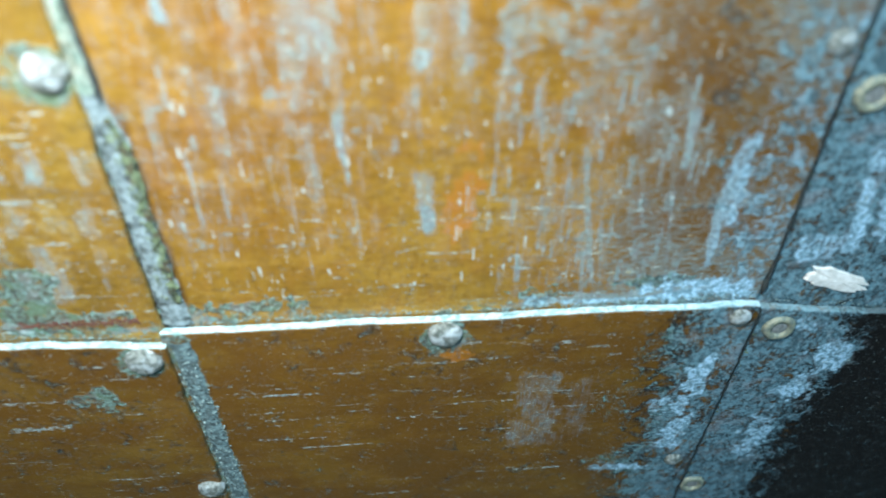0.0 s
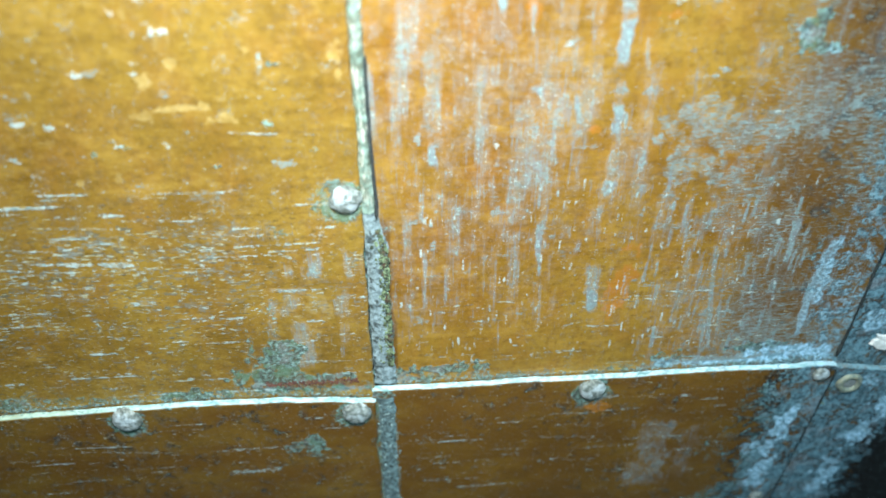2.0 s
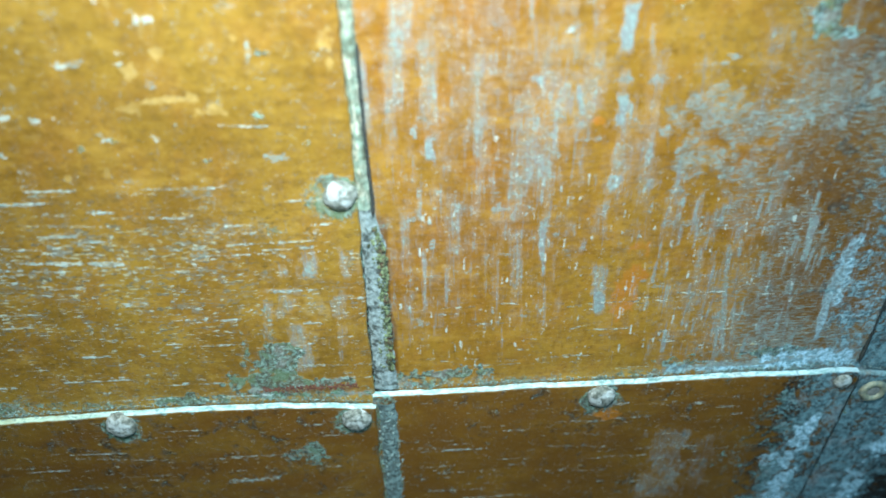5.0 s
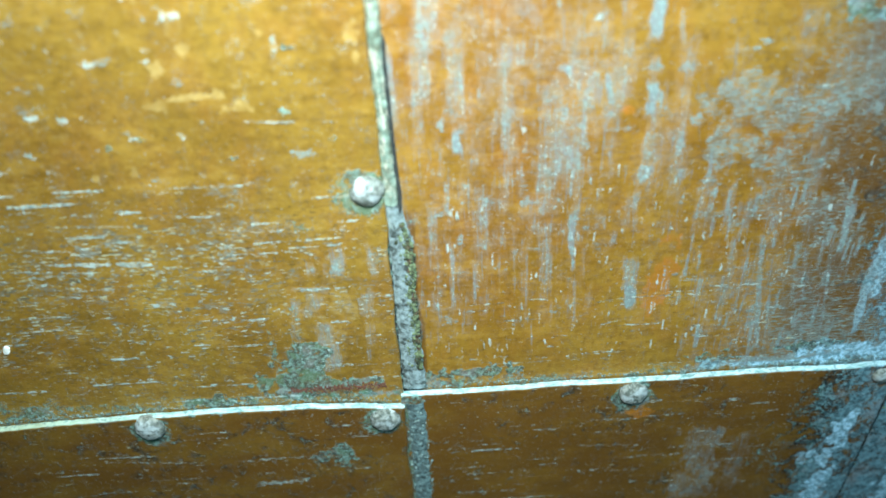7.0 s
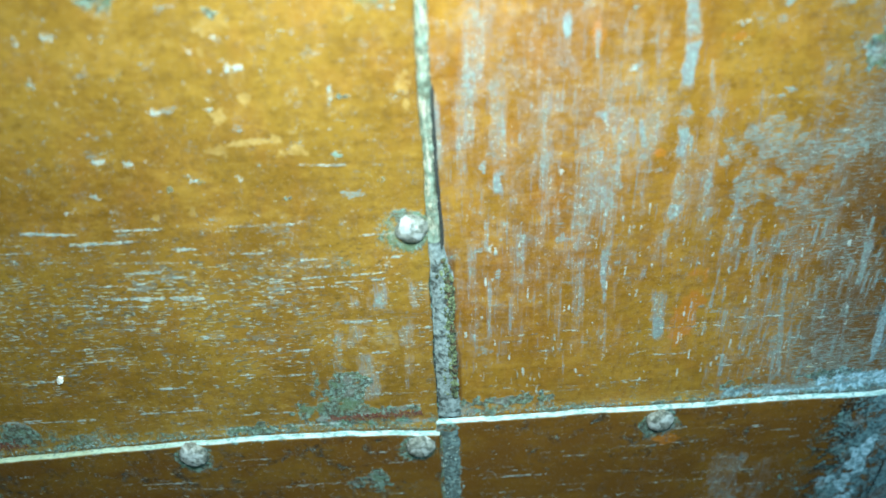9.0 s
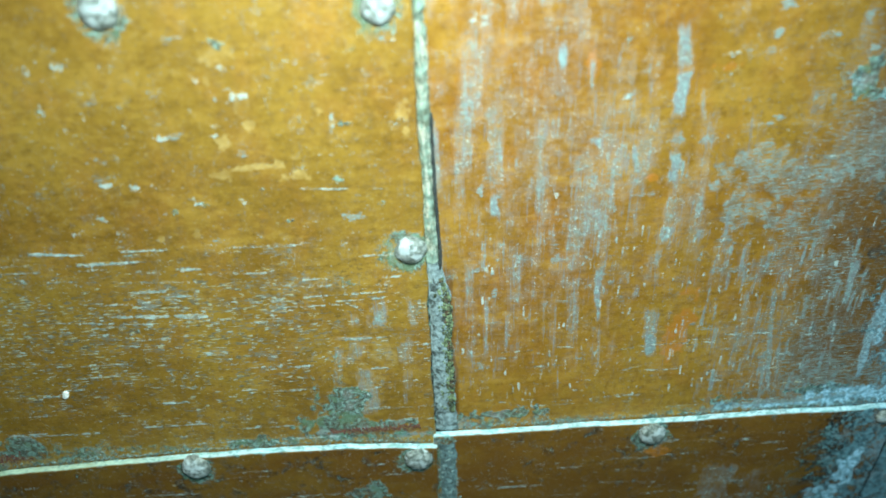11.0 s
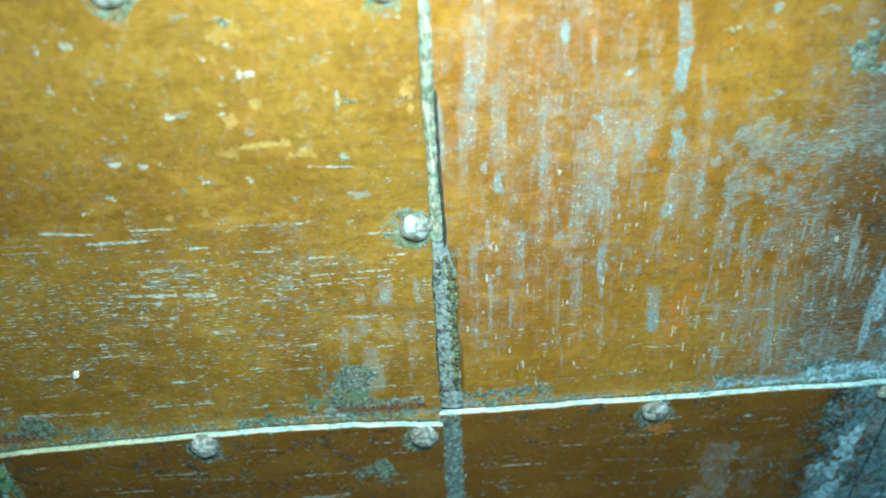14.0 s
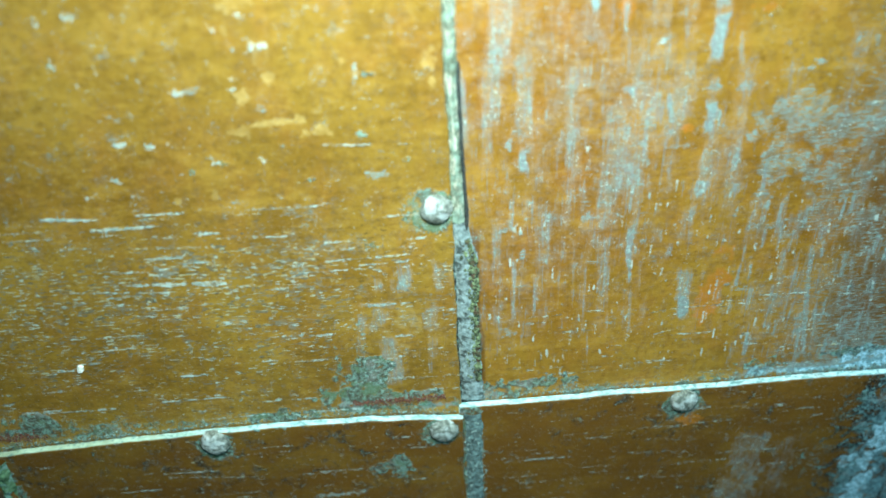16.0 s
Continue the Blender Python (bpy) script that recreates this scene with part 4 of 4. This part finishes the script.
# ---- solder bead and crusts along the joints ----
def bead(points, radius, seed):
    """An uneven half-round bead along points (x, y, z)."""
    bm = bmesh.new()
    around, rows = 12, []
    for i, (x, y, z) in enumerate(points):
        swell = radius * (1 + 0.22 * noise.noise((0, seed, z * 160)) + 0.10 * noise.noise((2, seed, z * 600)))
        swell *= min(1.0, 0.35 + 0.2 * min(i, len(points) - 1 - i))
        sway = 0.0006 * noise.noise((5, seed, z * 70))
        rows.append([bm.verts.new((x + sway + swell * math.cos(2 * math.pi * k / around), y + 0.85 * swell * math.sin(2 * math.pi * k / around), z)) for k in range(around)])
    for low, high in zip(rows, rows[1:]):
        for k in range(around):
            bm.faces.new((low[k], low[(k + 1) % around], high[(k + 1) % around], high[k]))
    bm.faces.new(rows[0])
    bm.faces.new(rows[-1])
    return bm


def seam_line(low, high, x, count):
    return [(x, SEAT - 0.0012 - 0.0036 * (z - 1.0) / 0.245 + LEAN * max(0, 1.0 - z), z) for z in np.linspace(low, high, count)]


def seam_strip(name, low, high, edges, height, material, parent, label, seed):
    """A lumpy raised strip along the seam; edges gives its two sides at a height z."""
    bm = bmesh.new()
    across, rows, step = 14, [], 0.0007
    for i in range(int((high - low) / step) + 1):
        z = low + i * step
        x0, x1 = edges(z)
        x0, x1 = x0 + 0.0006 * noise.noise((3, seed, z * 150)), x1 + 0.0012 * noise.noise((9, seed, z * 120)) + 0.0006 * noise.noise((9, seed, z * 500))
        y = SEAT - PROUD_TOP * (z - ROWS[HOME[1]] + (0.245 if z < 1.0 else 0)) / 0.245 + LEAN * max(0, 1.0 - z)
        row = []
        for k in range(across):
            u = k / (across - 1)
            x = x0 + (x1 - x0) * u
            lump = 1 + 0.4 * noise.noise((x * 400, seed, z * 200)) + 0.25 * noise.noise((x * 1300, seed, z * 1100))
            row.append(bm.verts.new((x, y + 0.0012 - (0.0012 + height * lump) * math.sin(math.pi * min(1, max(0, 0.02 + 0.96 * u))) ** 0.6, z)))
        rows.append(row)
    for lower, upper in zip(rows, rows[1:]):
        for k in range(across - 1):
            bm.faces.new((lower[k], lower[k + 1], upper[k + 1], upper[k]))
    return part(name, bm, material, parent, label)


def bead_edges(z):
    return -0.0006, 0.0056 + 0.0010 * max(0.0, min(1.0, (1.16 - z) / 0.03))


def band_edges(z):
    return -0.0002, 0.0064 + 0.0050 * max(0.0, min(1.0, (1.118 - z) / 0.02)) + 0.0022 * max(0.0, (1.06 - z) / 0.06)


def green_edges(z):
    return -0.2476 - 0.155 * (0.991 - z), -0.2402 - 0.150 * (0.991 - z)


SEAM = plain_material("grey_blue_crust", (0.12, 0.165, 0.165), (0.27, 0.35, 0.36), 420, 0.85, 0.0, 0.0010, (0.045, 0.06, 0.055))
SEAM_GREEN = plain_material("green_crust", (0.03, 0.07, 0.03), (0.10, 0.19, 0.10), 300, 0.85, 0.0, 0.0008, (0.16, 0.27, 0.24))
SEAM_LOW = plain_material("dark_teal_crust", (0.035, 0.055, 0.055), (0.17, 0.27, 0.27), 420, 0.85, 0.0, 0.0008, (0.08, 0.12, 0.12))
home, below = plates[HOME[0], HOME[1]], plates[HOME[0], HOME[1] - 1]
seam_strip("solder_bead", 1.116, 1.246, bead_edges, 0.0024, SOLDER, home, "worn pale solder bead along the seam", 3.0)
seam_strip("seam_crust", 1.0045, 1.120, band_edges, 0.0016, SEAM, home, "grey-blue crust covering the seam", 5.0)
seam_strip("seam_crust", 0.76, 0.9985, lambda z: (0.0006, 0.0120), 0.0012, SEAM_LOW, below, "dark teal crust covering the seam", 8.0)
seam_strip("seam_crust", 0.90, 0.992, green_edges, 0.0040, SEAM_GREEN, plates[HOME[0] - 1, HOME[1] - 1], "green verdigris crust along the seam", 11.0)


# dark beads stand in for shade beside the solder and in the seam
SHADE_DARK = plain_material("shade_strip", (0.012, 0.014, 0.014), (0.04, 0.05, 0.045), 600, 0.9, 0.0, 0.0008)
line = [(0.0056 + 0.0010 * max(0.0, min(1.0, (1.16 - z) / 0.03)), y - 0.0006, z) for _, y, z in seam_line(1.112, 1.19, 0, 90)]
part("shade_line", bead(line, 0.0008, 2.0), SHADE_DARK, plates[HOME[0], HOME[1]], "dark strip standing in for shade beside the solder bead")
# the right seam is an open shadow gap, drawn as a dark bead
for low, high, row in ((1.006, 1.246, 0), (0.76, 1.0, -1)):
    line = [(0.2562, y - (0.0 if row == 0 else 0.0036) - 0.0002, z) for _, y, z in seam_line(low, high, 0, 200)]
    part("shade_line", bead(line, 0.0013, 5.0 + row), SHADE_DARK, plates[HOME[0] + 1, HOME[1] + row], "dark strip standing in for the shadow gap of the seam")


def crust(name, column, row, spots, parent, label, seed, material=None, lift=0.0):
    """Many small lumps of dirt; spots are (x, z, size)."""
    rng = random.Random(seed)
    verts, faces = [], []
    for x, z, size in spots:
        y = float(sheet_depth(column, row, np.array([x]), np.array([z]))[0]) - lift
        n = 6
        base = len(verts)
        for ring, (r, h) in enumerate(((1.0, 0.25), (0.7, -0.35))):
            for k in range(n):
                b = 2 * math.pi * k / n + ring * 0.5
                q = size * r * rng.uniform(0.7, 1.3)
                verts.append((x + q * math.cos(b), y + h * size, z + q * math.sin(b) * 1.3))
        verts.append((x, y - 0.6 * size, z))
        for k in range(n):
            a, c = base + k, base + (k + 1) % n
            faces.append((a, c, c + n, a + n))
            faces.append((a + n, c + n, base + 2 * n))
    ob = mesh_object(name, verts, faces, material or MOSS, parent, label)
    ob["kind"] = "stuff"
    return ob


rng = random.Random(12)
spots = []
for _ in range(1000):
    z = rng.uniform(1.018, 1.106)
    side = 0.0060 + 0.0050 * min(1.0, (1.112 - z) / 0.02)
    spots.append((side - abs(rng.gauss(0, 0.0024)), z, 0.0002 + 0.0009 * rng.random() ** 3))
crust("dark_crust", HOME[0], HOME[1], spots, home, "dark mossy crust beside the seam", 1, None, 0.0014)
spots = [(0.001 + rng.random() * 0.0112, rng.uniform(0.80, 0.996), 0.0002 + 0.0006 * rng.random() ** 3) for _ in range(420)]
crust("pale_crust", HOME[0], HOME[1] - 1, spots, below, "grey-green crust beside the seam", 2, SCALE, 0.0012)
# dark lumps that add to the right seam's painted shadow gap
spots = []
for _ in range(500):
    z = rng.uniform(0.80, 1.24)
    spots.append((0.2562 + abs(rng.gauss(0, 0.0012)), z, rng.uniform(0.0003, 0.0007)))
crust("dark_crust", HOME[0] + 1, HOME[1], [s for s in spots if s[1] > 1.003], plates[HOME[0] + 1, HOME[1]], "dark lumps along the seam shadow gap", 3)
crust("dark_crust", HOME[0] + 1, HOME[1] - 1, [s for s in spots if s[1] < 0.995], plates[HOME[0] + 1, HOME[1] - 1], "dark lumps along the seam shadow gap", 4)

RUST = plain_material("dark_rust", (0.075, 0.022, 0.016), (0.15, 0.06, 0.035), 500, 0.9, 0.0, 0.0006)
spots = [(rng.uniform(-0.056, -0.008), 1.0098 + rng.gauss(0, 0.0011), rng.uniform(0.0003, 0.0008)) for _ in range(420)]
spots += [(rng.uniform(-0.243, -0.216), 1.0035 + rng.gauss(0, 0.0016), rng.uniform(0.0003, 0.0008)) for _ in range(240)]
crust("rust_crust", HOME[0] - 1, HOME[1], spots, plates[HOME[0] - 1, HOME[1]], "dark red rust crust above the ledge", 21, RUST, -0.0002)

for c, count in ((-1, 520), (0, 460), (1, 200)):
    spots = []
    for _ in range(count):
        x = rng.uniform(COLUMNS[HOME[0] + c] + 0.003, COLUMNS[HOME[0] + c + 1] - 0.003)
        thick = value_noise(np.array([x]), np.array([0.0]), 0.018, 1.0, 21)[0]
        spots.append((x, 1.0 + joint(HOME[0] + c, x) + 0.0003 + abs(rng.gauss(0, 0.0006 + 0.0022 * thick ** 2)), rng.uniform(0.0002, 0.00055)))
    crust("verdigris_crust", HOME[0] + c, HOME[1], spots, plates[HOME[0] + c, HOME[1]], "pale verdigris crust along the ledge", 9 + c, SCALE)


# ---- chips of white paint stuck to the plates ----
def paint_chip(name, x, z, length, height, turn, column, row, label, seed):
    """A flat chip with a ragged outline, forked at one end."""
    bm = bmesh.new()
    count = 40
    front, back = [], []
    for k in range(count):
        b = 2 * math.pi * k / count
        ragged = 1 + 0.30 * noise.noise((3 * math.cos(b) + seed, 3 * math.sin(b), seed)) + 0.12 * noise.noise((9 * math.cos(b), 9 * math.sin(b) + seed, 2))
        notch = 1 - 0.35 * math.exp(-((b - 0.15) / 0.16) ** 2)
        px = math.copysign(abs(math.cos(b)) ** 0.7, math.cos(b)) * length / 2 * ragged * notch
        pz = math.copysign(abs(math.sin(b)) ** 0.8, math.sin(b)) * height / 2 * ragged * (1.15 - 0.3 * math.cos(b))
        front.append(bm.verts.new((px * 0.94, -0.0012 + 0.0004 * noise.noise((px * 200, pz * 200, 1)), pz * 0.9)))
        back.append(bm.verts.new((px, 0.0004, pz)))
    top = bm.verts.new((0, -0.0016, 0))
    for k in range(count):
        j = (k + 1) % count
        bm.faces.new((front[k], front[j], top))
        bm.faces.new((back[k], back[j], front[j], front[k]))
    bm.faces.new(back)
    bmesh.ops.recalc_face_normals(bm, faces=bm.faces)
    mesh = bpy.data.meshes.new(name)
    bm.to_mesh(mesh)
    bm.free()
    mesh.materials.append(PAINT)
    ob = tagged(new(name, mesh), label, "paint chip")
    y = float(sheet_depth(column, row, np.array([x]), np.array([z]))[0])
    ob.matrix_basis = pose(x, y, z, 0, turn, 0)
    return ob


paint_chip("paint_chip", 0.289, 1.011, 0.032, 0.0092, 20, HOME[0] + 1, HOME[1], "ragged white paint chip stuck on dark patinated copper", 2.0)
paint_chip("paint_chip", -0.1845, 1.0485, 0.0030, 0.0042, 20, HOME[0] - 1, HOME[1], "tiny white paint chip on a brown copper plate", 6.0)
